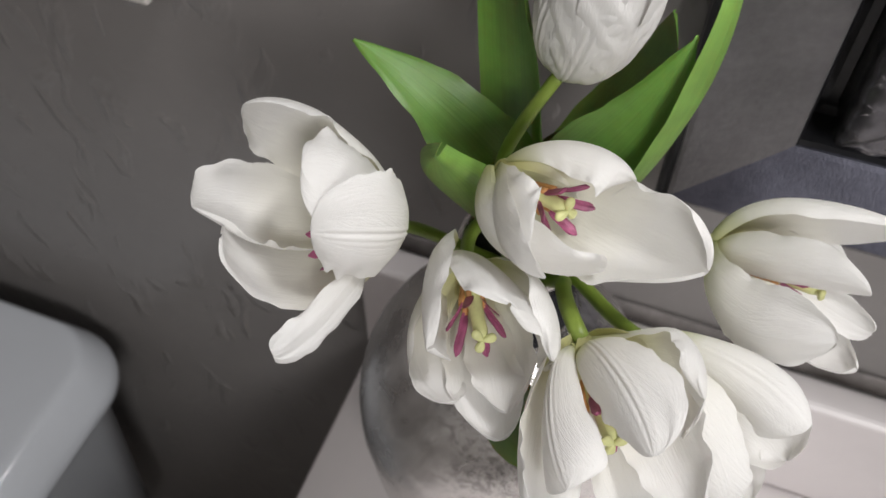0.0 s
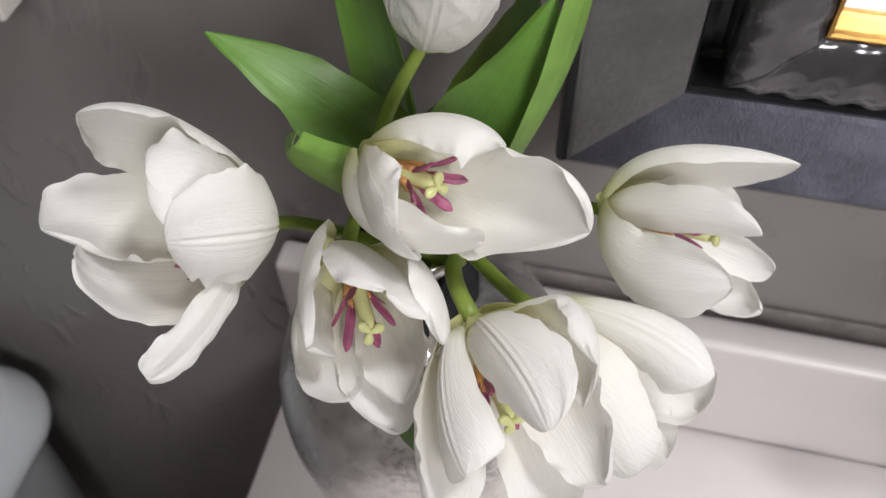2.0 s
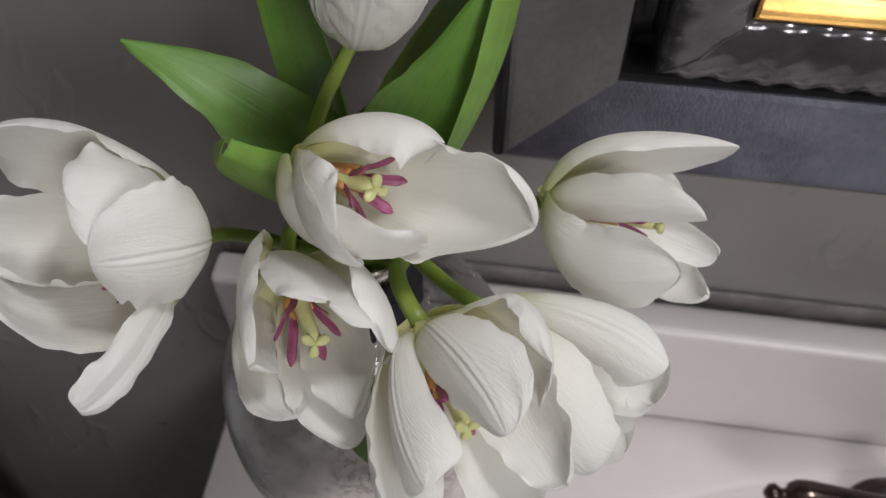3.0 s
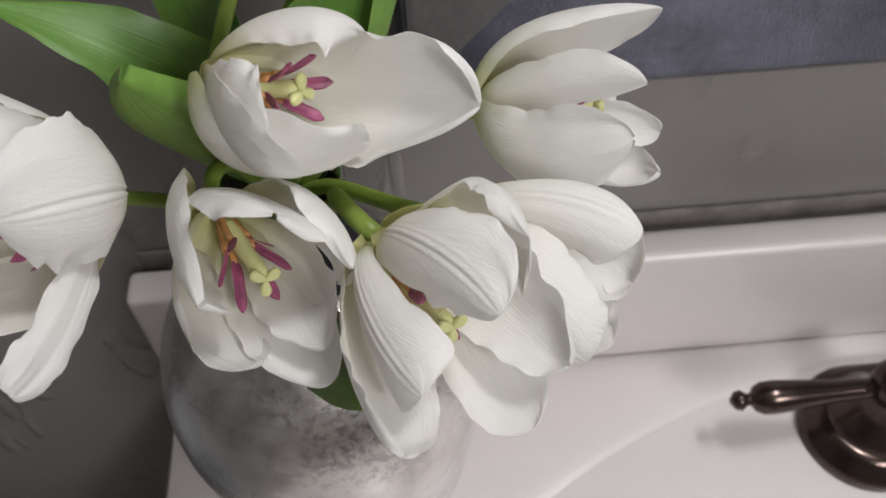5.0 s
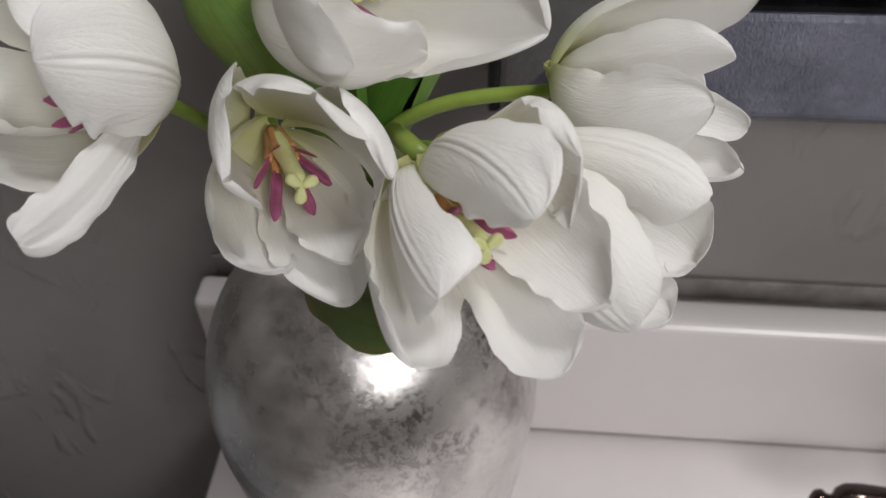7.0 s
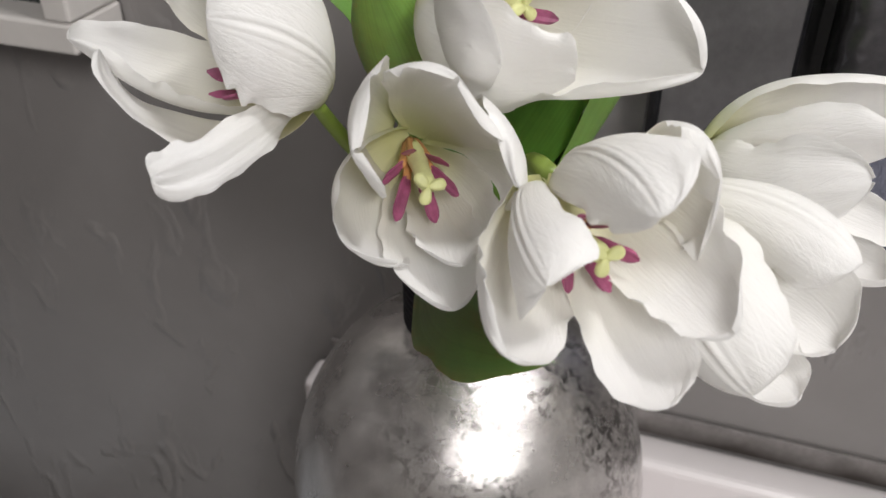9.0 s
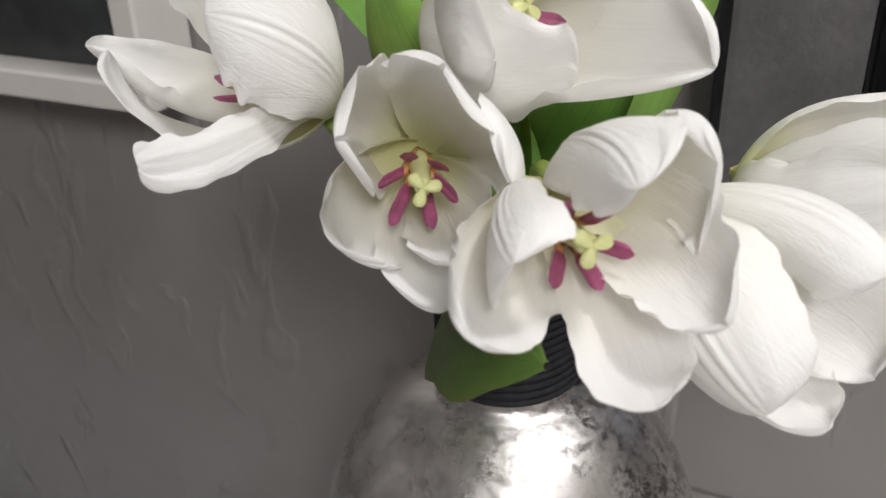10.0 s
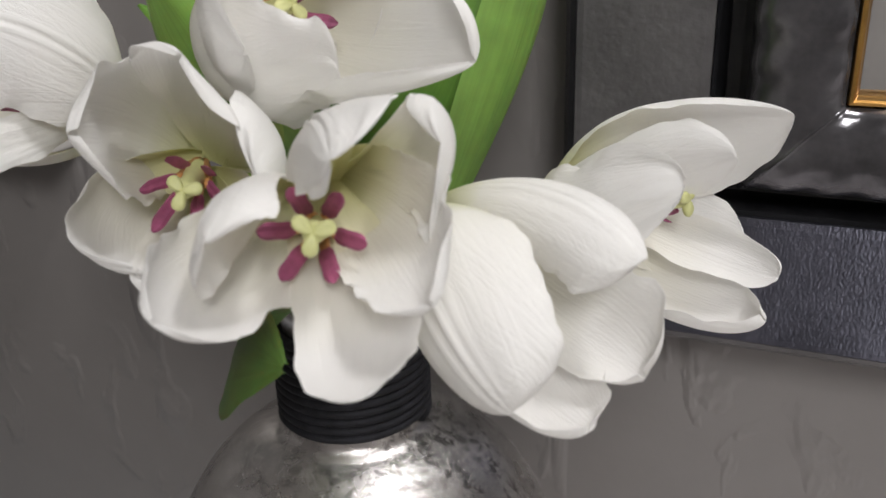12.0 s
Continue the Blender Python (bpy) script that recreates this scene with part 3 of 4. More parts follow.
tagged(part("trim", box(-0.101, 1.00, WY - 0.0022, WY - 0.0002, 0.9472, 0.9610, 0.0008), CAULK), "dark caulk line above the backsplash", "caulk", kind="structure")


# ---- faucet ----
def faucet():
    f = tagged(new("faucet"), "dark bronze centre-set faucet on the vanity top", "faucet")
    cx, cy, z0 = 0.355, 0.253, 0.8474
    # base plate: a rounded stadium, stepped
    verts, faces, n = [], [], 64
    prof = [(1.0, 0.0), (1.0, 0.006), (0.95, 0.009), (0.90, 0.010), (0.84, 0.016), (0.70, 0.0185)]
    for k, (g, dz) in enumerate(prof):
        for i in range(n):
            a = 2 * math.pi * i / n
            ex = 0.076 if math.cos(a) >= 0 else -0.076
            verts.append((cx + ex + 0.037 * g * math.cos(a), cy + 0.037 * g * math.sin(a), z0 + dz))
    for k in range(len(prof) - 1):
        for i in range(n):
            faces.append((k * n + i, k * n + (i + 1) % n, (k + 1) * n + (i + 1) % n, (k + 1) * n + i))
    faces.append(tuple((len(prof) - 1) * n + i for i in range(n)))
    faces.append(tuple(range(n - 1, -1, -1)))
    mesh_object("base_plate", verts, faces, BRONZE, f)
    for sgn in (-1, 1):
        hx = cx + sgn * 0.076
        v, fc = lathe([(0.0262, 0.014), (0.0258, 0.020), (0.0215, 0.024), (0.0165, 0.032), (0.0125, 0.040), (0.0118, 0.047), (0.0135, 0.0495), (0.0135, 0.055), (0.010, 0.0595), (0.0065, 0.061)], 40, (hx, cy, z0))
        hub = mesh_object("handle_hub", v, fc, BRONZE, f)
        v, fc = lathe([(0.0078, 0.0600), (0.0078, 0.0622), (0.0070, 0.0632), (0.0060, 0.0628)], 32, (hx, cy, z0))
        mesh_object("screw_cap", v, fc, CAP, hub, "worn pewter screw cap")
        sx = [0.010, 0.020, 0.034, 0.050, 0.063, 0.070, 0.074, 0.0755, 0.077, 0.0785, 0.081, 0.084, 0.0865]
        rr = [0.0056, 0.0054, 0.0060, 0.0076, 0.0088, 0.0085, 0.0064, 0.0036, 0.0030, 0.0036, 0.0054, 0.0046, 0.0012]
        pts = [(hx + sgn * q, cy + 0.0005, z0 + 0.0505 - 0.03 * q) for q in sx]
        v, fc = tube(pts, rr, 20)
        mesh_object("lever", v, fc, BRONZE, hub)
    v, fc = lathe([(0.020, 0.016), (0.0195, 0.022), (0.015, 0.028), (0.013, 0.05), (0.0135, 0.075), (0.012, 0.085)], 40, (cx, cy, z0))
    col = mesh_object("spout_column", v, fc, BRONZE, f)
    sp = bezier(np.array((cx, cy, z0 + 0.075)), np.array((cx, cy - 0.02, z0 + 0.11)), np.array((cx, cy - 0.085, z0 + 0.12)), np.array((cx, cy - 0.115, z0 + 0.075)), 24)
    v, fc = tube(sp, np.linspace(0.0125, 0.0095, 24), 20)
    mesh_object("spout", v, fc, BRONZE, col)


faucet()


# ---- framed mirror ----
def framed_mirror():
    mir = tagged(new("framed_mirror"), "wall mirror in a wide pewter-grey rippled frame with a gold lip", "mirror")
    x0, x1, z0, z1 = 0.038, 0.86, 1.074, 1.98

    def rail(name, profile, along, mat, parent, ripple=0.0, label=""):
        """profile: (in from the outer edge, out from the wall); along: which side; mitred at both ends."""
        verts, faces = [], []
        length = (x1 - x0) if along in "bt" else (z1 - z0)
        m = 2 if not ripple else int(length / 0.0016)
        for i in range(m + 1):
            q = i / m
            for d, h in profile:
                w = d + q * (length - 2 * d)
                hh = h + (ripple * (0.5 + 0.5 * math.sin(2 * math.pi * w / 0.0125)) * (1 if (d, h) not in (profile[0], profile[-1]) else 0))
                y = WY - 0.0005 - hh
                if along == "b":
                    verts.append((x0 + w, y, z0 + d))
                elif along == "t":
                    verts.append((x1 - w, y, z1 - d))
                elif along == "l":
                    verts.append((x0 + d, y, z1 - w))
                else:
                    verts.append((x1 - d, y, z0 + w))
        c = len(profile)
        for i in range(m):
            for j in range(c - 1):
                faces.append((i * c + j, i * c + j + 1, (i + 1) * c + j + 1, (i + 1) * c + j))
            faces.append((i * c + c - 1, i * c, (i + 1) * c, (i + 1) * c + c - 1))
        faces.append(tuple(range(c)))
        faces.append(tuple(m * c + j for j in range(c - 1, -1, -1)))
        return mesh_object(name, verts, faces, mat, parent, label, smooth=bool(ripple))

    edge = [(0.0, 0.0), (0.0, 0.0225), (0.0010, 0.0262), (0.0030, 0.0288), (0.0048, 0.0293), (0.0048, 0.0)]
    outer = [(0.0050, 0.0), (0.0050, 0.0293), (0.007, 0.0293), (0.041, 0.0245), (0.0435, 0.0238), (0.0436, 0.0)]
    groove = [(0.0438, 0.0), (0.0438, 0.0230), (0.0448, 0.0210), (0.0456, 0.0120), (0.0462, 0.0062), (0.0500, 0.0056), (0.0535, 0.0062), (0.0535, 0.0)]
    inner = [(0.0537, 0.0), (0.0537, 0.0240), (0.0545, 0.0285), (0.0565, 0.0318), (0.0605, 0.0335), (0.066, 0.0335), (0.072, 0.0325), (0.0770, 0.0310), (0.0797, 0.0295), (0.0798, 0.0)]
    lip = [(0.0800, 0.0), (0.0800, 0.0282), (0.0806, 0.0304), (0.0814, 0.0306), (0.0820, 0.0298), (0.0823, 0.0276), (0.0826, 0.0268), (0.0828, 0.0225), (0.0828, 0.0)]
    for along in "bltr":
        # top and bottom rails are darker: what they reflect is put into their colour
        r = rail("frame_rail", outer, along, FRAME if along in "lr" else FRAME_DIM, mir)
        # bottom edge coloured for light bounced off the counter, the others for shade
        rail("frame_side", edge, along, FRAME if along == "b" else FRAME_SHADE, r, 0.0, "outer edge, coloured grey as if lit" if along == "b" else "outer edge, its shade coloured black")
        rail("frame_groove", groove, along, FRAME_SHADE, r, 0.0, "frame groove, its shade coloured black")
        rail("ripple_moulding", inner, along, RIPPLE, r, 0.0020, "rippled pewter inner moulding")
        rail("gold_lip", lip, along, GOLD, r, 0.0, "worn gold inner lip")
    part("glass", box(x0 + 0.0829, x1 - 0.0829, WY - 0.0232, WY - 0.018, z0 + 0.0829, z1 - 0.0829), MIRROR, mir, "clear mirror glass")


framed_mirror()


# ---- deep white frame on the wall ----
def wall_box():
    w = tagged(new("shadow_box_frame"), "deep white wooden box frame holding a dark picture", "picture frame")
    x0, x1, z0, z1, y0 = -0.58, -0.187, 1.1115, 1.66, 0.2970
    wd = 0.0130
    part("bottom_rail", box(x0, x1, y0, WY - 0.001, z0, z0 + wd, 0.0015, 2), WHITE_PAINT, w)
    part("top_rail", box(x0, x1, y0, WY - 0.001, z1 - wd, z1, 0.0015, 2), WHITE_PAINT, w)
    part("side_rail", box(x0, x0 + wd, y0 + 0.0004, WY - 0.001, z0 + wd + 0.0002, z1 - wd - 0.0002, 0.0015, 2), WHITE_PAINT, w)
    part("side_rail", box(x1 - wd, x1, y0 + 0.0004, WY - 0.001, z0 + wd + 0.0002, z1 - wd - 0.0002, 0.0015, 2), WHITE_PAINT, w)
    part("picture", box(x0 + wd + 0.0002, x1 - wd - 0.0002, WY - 0.016, WY - 0.010, z0 + wd + 0.0002, z1 - wd - 0.0002), DARK_PRINT, w, "dark glossy picture")


wall_box()


# ---- toilet ----
def toilet():
    t = tagged(new("toilet"), "light grey porcelain toilet beside the vanity", "toilet")
    x0, x1, y0, y1, zt = -0.80, -0.320, 0.097, 0.311, 0.7480

    def slab(levels, name, parent, mat):
        """Stacked rounded rectangles: (inset, height, corner radius)."""
        verts, faces, n = [], [], 48
        for ins, z, r in levels:
            for i in range(n):
                a = 2 * math.pi * i / n
                sx = x1 - ins - r if math.cos(a) >= 0 else x0 + ins + r
                sy = y1 - ins * 0.5 - r if math.sin(a) >= 0 else y0 + ins + r
                verts.append((sx + r * math.cos(a), sy + r * math.sin(a), z))
        for k in range(len(levels) - 1):
            for i in range(n):
                faces.append((k * n + i, k * n + (i + 1) % n, (k + 1) * n + (i + 1) % n, (k + 1) * n + i))
        faces.append(tuple((len(levels) - 1) * n + i for i in range(n)))
        faces.append(tuple(range(n - 1, -1, -1)))
        return mesh_object(name, verts, faces, mat, parent)

    slab([(0.012, zt - 0.040, 0.045), (0.003, zt - 0.0385, 0.05), (0.0, zt - 0.034, 0.052), (0.0, zt - 0.027, 0.052), (0.003, zt - 0.021, 0.052), (0.020, zt - 0.003, 0.042), (0.024, zt - 0.0005, 0.040), (0.030, zt, 0.036)], "tank_lid", t, PORCELAIN)
    slab([(0.055, 0.40, 0.04), (0.045, 0.42, 0.045), (0.022, 0.700, 0.045), (0.020, zt - 0.0402, 0.045)], "tank", t, PORCELAIN)
    v, f = lathe([(0.11, 0.0), (0.115, 0.05), (0.10, 0.15), (0.13, 0.28), (0.185, 0.37), (0.19, 0.398)], 48, (-0.556, -0.02, 0))
    mesh_object("bowl", v, f, PORCELAIN, t)
    part("bowl_neck", box(-0.65, -0.46, -0.02, 0.25, 0.20, 0.398, 0.02), PORCELAIN, t)
    v, f = lathe([(0.19, 0.0), (0.195, 0.006), (0.195, 0.018), (0.185, 0.026)], 48, (-0.556, -0.02, 0.3985))
    mesh_object("seat_lid", v, f, PORCELAIN, t)


toilet()


# ---- vase ----
def vase():
    v = tagged(new("vase"), "round mercury-glass vase with a black cord-wrapped neck", "vase")
    cx, cy = 0.0003, 0.2303
    prof = [(0.034, 0.8504), (0.0365, 0.852), (0.038, 0.858)]
    # lower body swells to the widest at 1.003, then domes in to the neck
    for k in range(1, 15):
        q = k / 14
        prof.append((0.038 + (0.0610 - 0.038) * (0.45 * q + 0.55 * math.sin(q * math.pi / 2) ** 0.8), 0.858 + (0.9985 - 0.858) * q))
    for k in range(1, 22):
        a = math.radians(4 + 70 * k / 21)
        prof.append((0.0612 * math.cos(a) ** 0.86, 1.000 + 0.0765 * math.sin(a) ** 0.90))
    prof += [(0.0196, 1.0762), (0.0190, 1.079), (0.0188, 1.104), (0.0190, 1.108), (0.0206, 1.1115), (0.0210, 1.114), (0.0200, 1.116), (0.0182, 1.115), (0.0172, 1.110), (0.0170, 1.075), (0.03, 1.05)]
    verts, faces = lathe(prof, 96, (cx, cy, 0))
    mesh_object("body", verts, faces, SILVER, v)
    # twelve turns of cord round the neck
    n, turns, r = 40, 11, 0.00145
    pts = []
    for i in range(n * turns + 1):
        a = 2 * math.pi * i / n
        pts.append((cx + 0.0203 * math.cos(a), cy + 0.0203 * math.sin(a), 1.0770 + 0.0282 * i / (n * turns)))
    verts, faces = tube(pts, [r] * len(pts), 8)
    mesh_object("cord_wrap", verts, faces, CORD, v, "black twisted cord wound round the neck")


vase()

# ---- tulips ----
# open tulip that leans towards the toilet
base, ax = np.array((-0.0223, 0.1837, 1.1682)), (-0.62, -0.58, 0.53)
t = tulip_root(base, "wide-open white artificial tulip leaning out to the side")
stem(t, (-0.0240, 0.1824, 1.1670), (0.11, -0.71, 0.69), sway=(-0.0165, -0.0137, -0.0131), hook=0.0298, end=0.0017)
heart(t, (-0.0235, 0.1790, 1.1695), (-0.0320, 0.1640, 1.1800), (-0.0330, 0.1620, 1.1815), (-0.62, -0.66, 0.42), 0.0065, (0.15, -0.70, -0.40))
petal(t, base, ax, (-8.8, -26.5, 26.0), 15.4, 0.47, 44, out=(0.77, -0.34, 0.53), twist=31, curl=-0.04, blunt=2.9, rise=0.11, tipcup=0.47, seed=650, rib=0.45)
petal(t, base, ax, (-14.1, -18.3, 36.8), 13.2, 0.29, 55, out=(0.66, -0.02, 0.75), twist=-1, curl=-0.01, blunt=3.2, rise=0.15, tipcup=0.54, seed=651)
petal(t, base, ax, (-32.4, -10.1, 40.9), 16.1, 0.346, 61, out=(-0.33, 0.80, 0.50), foot=(0.6, -0.2, 0.3), twist=-16, curl=-0.014, blunt=2.84, point=0.52, fan=0.50, rise=0.06, tipcup=1.00, bow=-0.075, lean=-0.03, flare=0.1, seed=652)
petal(t, base, ax, (-43.5, -24.1, 16.2), 15.5, 0.338, 73, out=(-0.71, 0.13, -0.69), foot=(1.2, 0.3, 1.4), twist=-41, curl=-0.031, blunt=4.12, point=0.58, fan=0.49, rise=0.23, tipcup=0.56, bow=-0.033, lean=0.14, flare=-0.3, seed=653)
petal(t, base, ax, (-36.2, -34.7, 14.2), 14.4, 0.354, 27, out=(-0.13, -0.59, -0.80), foot=(-0.8, 0.1, 0.6), twist=22, curl=0.150, blunt=2.35, point=0.68, fan=0.64, rise=0.08, tipcup=0.01, bow=-0.009, lean=0.07, flare=0.7, seed=654)
petal(t, base, ax, (-12.9, -47.1, 0.8), 5.4, 0.220, 30, out=(0.70, -0.71, 0.05), foot=(0.1, 0.7, 1.2), twist=-26, curl=-0.075, blunt=4.74, point=0.25, fan=0.55, rise=0.27, tipcup=0.55, bow=0.027, lean=0.01, flare=0.1, seed=655, notch=2.6, wave=1.5)

# cupped tulip facing the camera
base, ax = np.array((-0.0015, 0.1825, 1.1590)), (0.41, -0.80, 0.25)
t = tulip_root(base, "cup-shaped white artificial tulip with plum stamens showing")
stem(t, base, ax)
heart(t, (0.0000, 0.1785, 1.1625), (0.0098, 0.1609, 1.1639), (0.0074, 0.1638, 1.1614), (0.41, -0.77, 0.49), 0.0078, (0.912, 0.339, -0.232))
petal(t, base, ax, (6.0, -35.2, 17.9), 14.3, 0.269, 47, out=(-0.89, -0.37, 0.28), foot=(-1.8, 1.0, 0.5), twist=-21, curl=-0.069, blunt=3.24, point=0.49, fan=0.55, rise=-0.16, tipcup=1.02, bow=0.072, lean=-0.03, flare=-1.5, seed=660)
petal(t, base, ax, (18.8, -28.0, 28.0), 13.7, 0.124, 31, out=(0.27, 0.41, 0.87), foot=(-0.6, 3.1, 2.2), twist=18, curl=0.006, blunt=2.95, point=0.46, fan=0.74, rise=0.06, tipcup=0.93, bow=-0.043, lean=0.29, flare=-0.8, seed=661, wave=1.3)
petal(t, base, ax, (33.0, -25.6, 9.4), 11.8, 0.263, 86, out=(0.87, 0.48, 0.11), foot=(1.1, 2.5, 0.4), twist=2, curl=0.106, blunt=5.97, point=0.46, fan=0.80, rise=-0.00, tipcup=0.60, bow=-0.078, lean=-0.29, flare=-0.5, seed=662)
petal(t, base, ax, (22.8, -34.0, -0.9), 11.8, 0.292, 79, out=(0.69, 0.13, -0.72), foot=(-1.0, 0.1, -0.1), twist=20, curl=-0.042, blunt=3.37, point=0.55, fan=0.39, rise=0.08, tipcup=0.77, bow=-0.022, lean=0.04, flare=-0.5, seed=663)
petal(t, base, ax, (20.8, -37.2, -5.9), 12.0, 0.230, 83, out=(0.29, -0.14, -0.94), foot=(-0.2, 0.3, 0.7), twist=3, curl=-0.122, blunt=2.46, point=0.39, fan=0.63, rise=0.01, tipcup=0.67, bow=0.028, lean=0.00, flare=-0.4, seed=664)
petal(t, base, ax, (9.3, -38.6, -14.0), 10.0, 0.409, 82, out=(-0.82, -0.50, -0.27), foot=(-1.0, 0.6, 3.3), twist=-36, curl=0.153, blunt=3.44, point=0.50, fan=0.30, rise=0.15, tipcup=0.03, bow=0.116, lean=-0.29, flare=-0.7, seed=665)

# tulip high in the middle, opening to the side
base, ax = np.array((0.0016, 0.1917, 1.1926)), (28, -13, -3)
t = tulip_root(base, "half-open white artificial tulip with one broad petal spread out")
stem(t, base + np.array((0.003, 0.002, -0.004)), (0.30, -0.30, 0.90), hook=0.022, end=0.0014)
heart(t, (0.0095, 0.1895, 1.1905), (0.0215, 0.1835, 1.1935), (0.0220, 0.1845, 1.1915), (0.80, -0.55, 0.20), 0.0080, (0.25, 0.10, -0.95))
petal(t, base, ax, (31.5, 5.1, 0.8), 20.4, 0.340, 73, out=(0.41, 0.78, 0.46), foot=(1.8, 0.9, 2.0), twist=-5, curl=0.025, blunt=4.87, point=0.41, fan=0.62, rise=0.08, tipcup=1.13, bow=-0.056, lean=-0.01, flare=0.5, seed=670)
petal(t, base, ax, (50.9, -7.9, -4.2), 20.9, 0.350, 85, out=(0.34, 0.84, -0.42), foot=(-0.5, 0.0, 0.2), twist=28, curl=-0.121, blunt=4.40, point=0.36, fan=0.37, rise=0.10, tipcup=1.11, bow=0.101, lean=0.11, flare=-0.5, seed=671)
petal(t, base, ax, (34.7, -13.5, -10.9), 16.1, 0.418, 70, out=(-0.43, -0.86, -0.27), foot=(-2.3, -1.8, 0.2), twist=-8, curl=0.055, blunt=3.35, point=0.38, fan=0.39, rise=0.11, tipcup=0.46, bow=-0.121, lean=0.04, flare=-0.3, seed=672, wave=1.5)
petal(t, base, ax, (19.3, -24.0, -6.2), 16.4, 0.317, 33, out=(-0.42, -0.91, 0.06), foot=(0.3, -0.3, 0.5), twist=-36, curl=0.012, blunt=3.12, point=0.63, fan=0.68, rise=0.14, tipcup=0.39, bow=-0.073, lean=0.06, flare=-0.8, seed=673)
petal(t, base, ax, (15.6, -24.3, 7.4), 11.1, 0.26, 69, out=(-0.38, -0.88, 0.27), twist=3, curl=-0.02, blunt=4.2, rise=0.16, tipcup=0.67, seed=674)

# foremost tulip
base, ax = np.array((0.0323, 0.1688, 1.1662)), (18, -21, 1)
t = tulip_root(base, "large white artificial tulip with creased petals, foremost in the bunch")
stem(t, (0.0333, 0.1680, 1.1656), (0.64, -0.76, -0.04), sway=(0.0276, -0.0045, -0.0094), lift=0.010, hook=0.0312, end=0.0022)
heart(t, (0.0358, 0.1635, 1.1595), (0.0466, 0.1442, 1.1667), (0.0444, 0.1471, 1.1646), (0.505, -0.834, 0.223), 0.0081, (0.863, 0.481, -0.155))
petal(t, base, ax, (21.7, -25.2, 12.1), 11.6, 0.399, 54, out=(-0.23, -0.15, 0.96), foot=(1.7, -1.0, -0.8), twist=-37, curl=-0.164, blunt=8.72, point=0.42, fan=0.37, rise=0.15, tipcup=1.21, bow=-0.001, lean=0.04, flare=-0.2, seed=680, rib=0.45)
petal(t, base, ax, (7.1, -39.1, 6.0), 11.4, 0.229, 111, out=(-0.68, -0.56, 0.49), foot=(0.0, -1.8, -1.4), twist=9, curl=0.023, blunt=8.30, point=0.54, fan=0.80, rise=-0.06, tipcup=0.51, bow=-0.010, lean=0.01, flare=-0.4, seed=681, rib=0.4)
petal(t, base, ax, (3.4, -48.0, -5.6), 12.0, 0.230, 71, out=(-0.47, -0.44, -0.77), foot=(-0.9, -0.9, -0.5), twist=7, curl=0.042, blunt=2.16, point=0.50, fan=0.51, rise=-0.03, tipcup=0.82, bow=0.004, lean=-0.12, flare=-0.5, seed=682)
petal(t, base, ax, (28.3, -38.9, -16.1), 10.1, 0.196, 41, out=(-0.02, -0.06, -1.00), foot=(0.3, -0.3, 1.0), twist=-15, curl=-0.012, blunt=1.79, point=0.46, fan=0.59, rise=0.20, tipcup=0.52, bow=-0.033, lean=-0.08, flare=-0.2, seed=683)
petal(t, base, ax, (31.7, -32.8, -0.8), 12.3, 0.246, 44, out=(0.60, 0.48, -0.64), foot=(0.8, 0.8, -0.2), twist=10, curl=-0.112, blunt=1.26, point=0.35, fan=0.30, rise=0.15, tipcup=1.22, bow=-0.040, lean=-0.01, flare=-1.0, seed=684)
petal(t, base, ax, (28.4, -14.5, 13.2), 13.6, 0.459, 74, out=(0.76, 0.65, -0.01), foot=(1.9, 1.1, -1.0), twist=3, curl=0.009, blunt=8.28, point=0.25, fan=0.45, rise=0.29, tipcup=0.74, bow=-0.139, lean=0.42, flare=-0.2, seed=685)

# tulip beside it, nodding
base, ax = np.array((0.0494, 0.1790, 1.1607)), (33, -6, -24)
t = tulip_root(base, "half-closed white artificial tulip nodding over the counter")
stem(t, (0.0491, 0.1777, 1.1601), (0.75, -0.40, 0.53), sway=(0.0093, 0.0059, 0.0042), lift=0.010, hook=0.0199, end=0.0020)
petal(t, base, ax, (38.0, -11.1, -2.6), 12.1, 0.350, 125, out=(0.47, -0.46, 0.76), foot=(-0.1, 2.8, -1.0), twist=-4, curl=-0.078, blunt=5.76, point=0.30, fan=0.35, rise=0.16, tipcup=0.62, bow=0.072, lean=-0.21, flare=-0.9, seed=690, rib=0.25)
petal(t, base, ax, (25.2, -31.2, -20.4), 18.3, 0.256, 79, out=(-0.00, -0.97, 0.24), foot=(0.0, -2.0, -0.6), twist=-20, curl=0.064, blunt=1.20, point=0.55, fan=0.68, rise=-0.03, tipcup=1.15, bow=-0.040, lean=0.17, flare=-0.8, seed=691, rib=0.7)
petal(t, base, ax, (41.8, -7.4, -23.2), 11.3, 0.190, 61, out=(-0.08, 0.94, -0.34), foot=(-0.5, -0.6, -1.0), twist=13, curl=0.009, blunt=3.51, point=0.41, fan=0.67, rise=0.26, tipcup=0.65, bow=0.034, lean=-0.30, flare=-2.7, seed=692)
petal(t, base, ax, (35.9, -20.6, -31.7), 12.6, 0.285, 64, out=(-0.53, 0.27, -0.80), foot=(-0.7, -0.2, -0.6), twist=-6, curl=0.086, blunt=2.95, point=0.47, fan=0.40, rise=0.10, tipcup=0.40, bow=-0.032, lean=-0.11, flare=-1.4, seed=693)

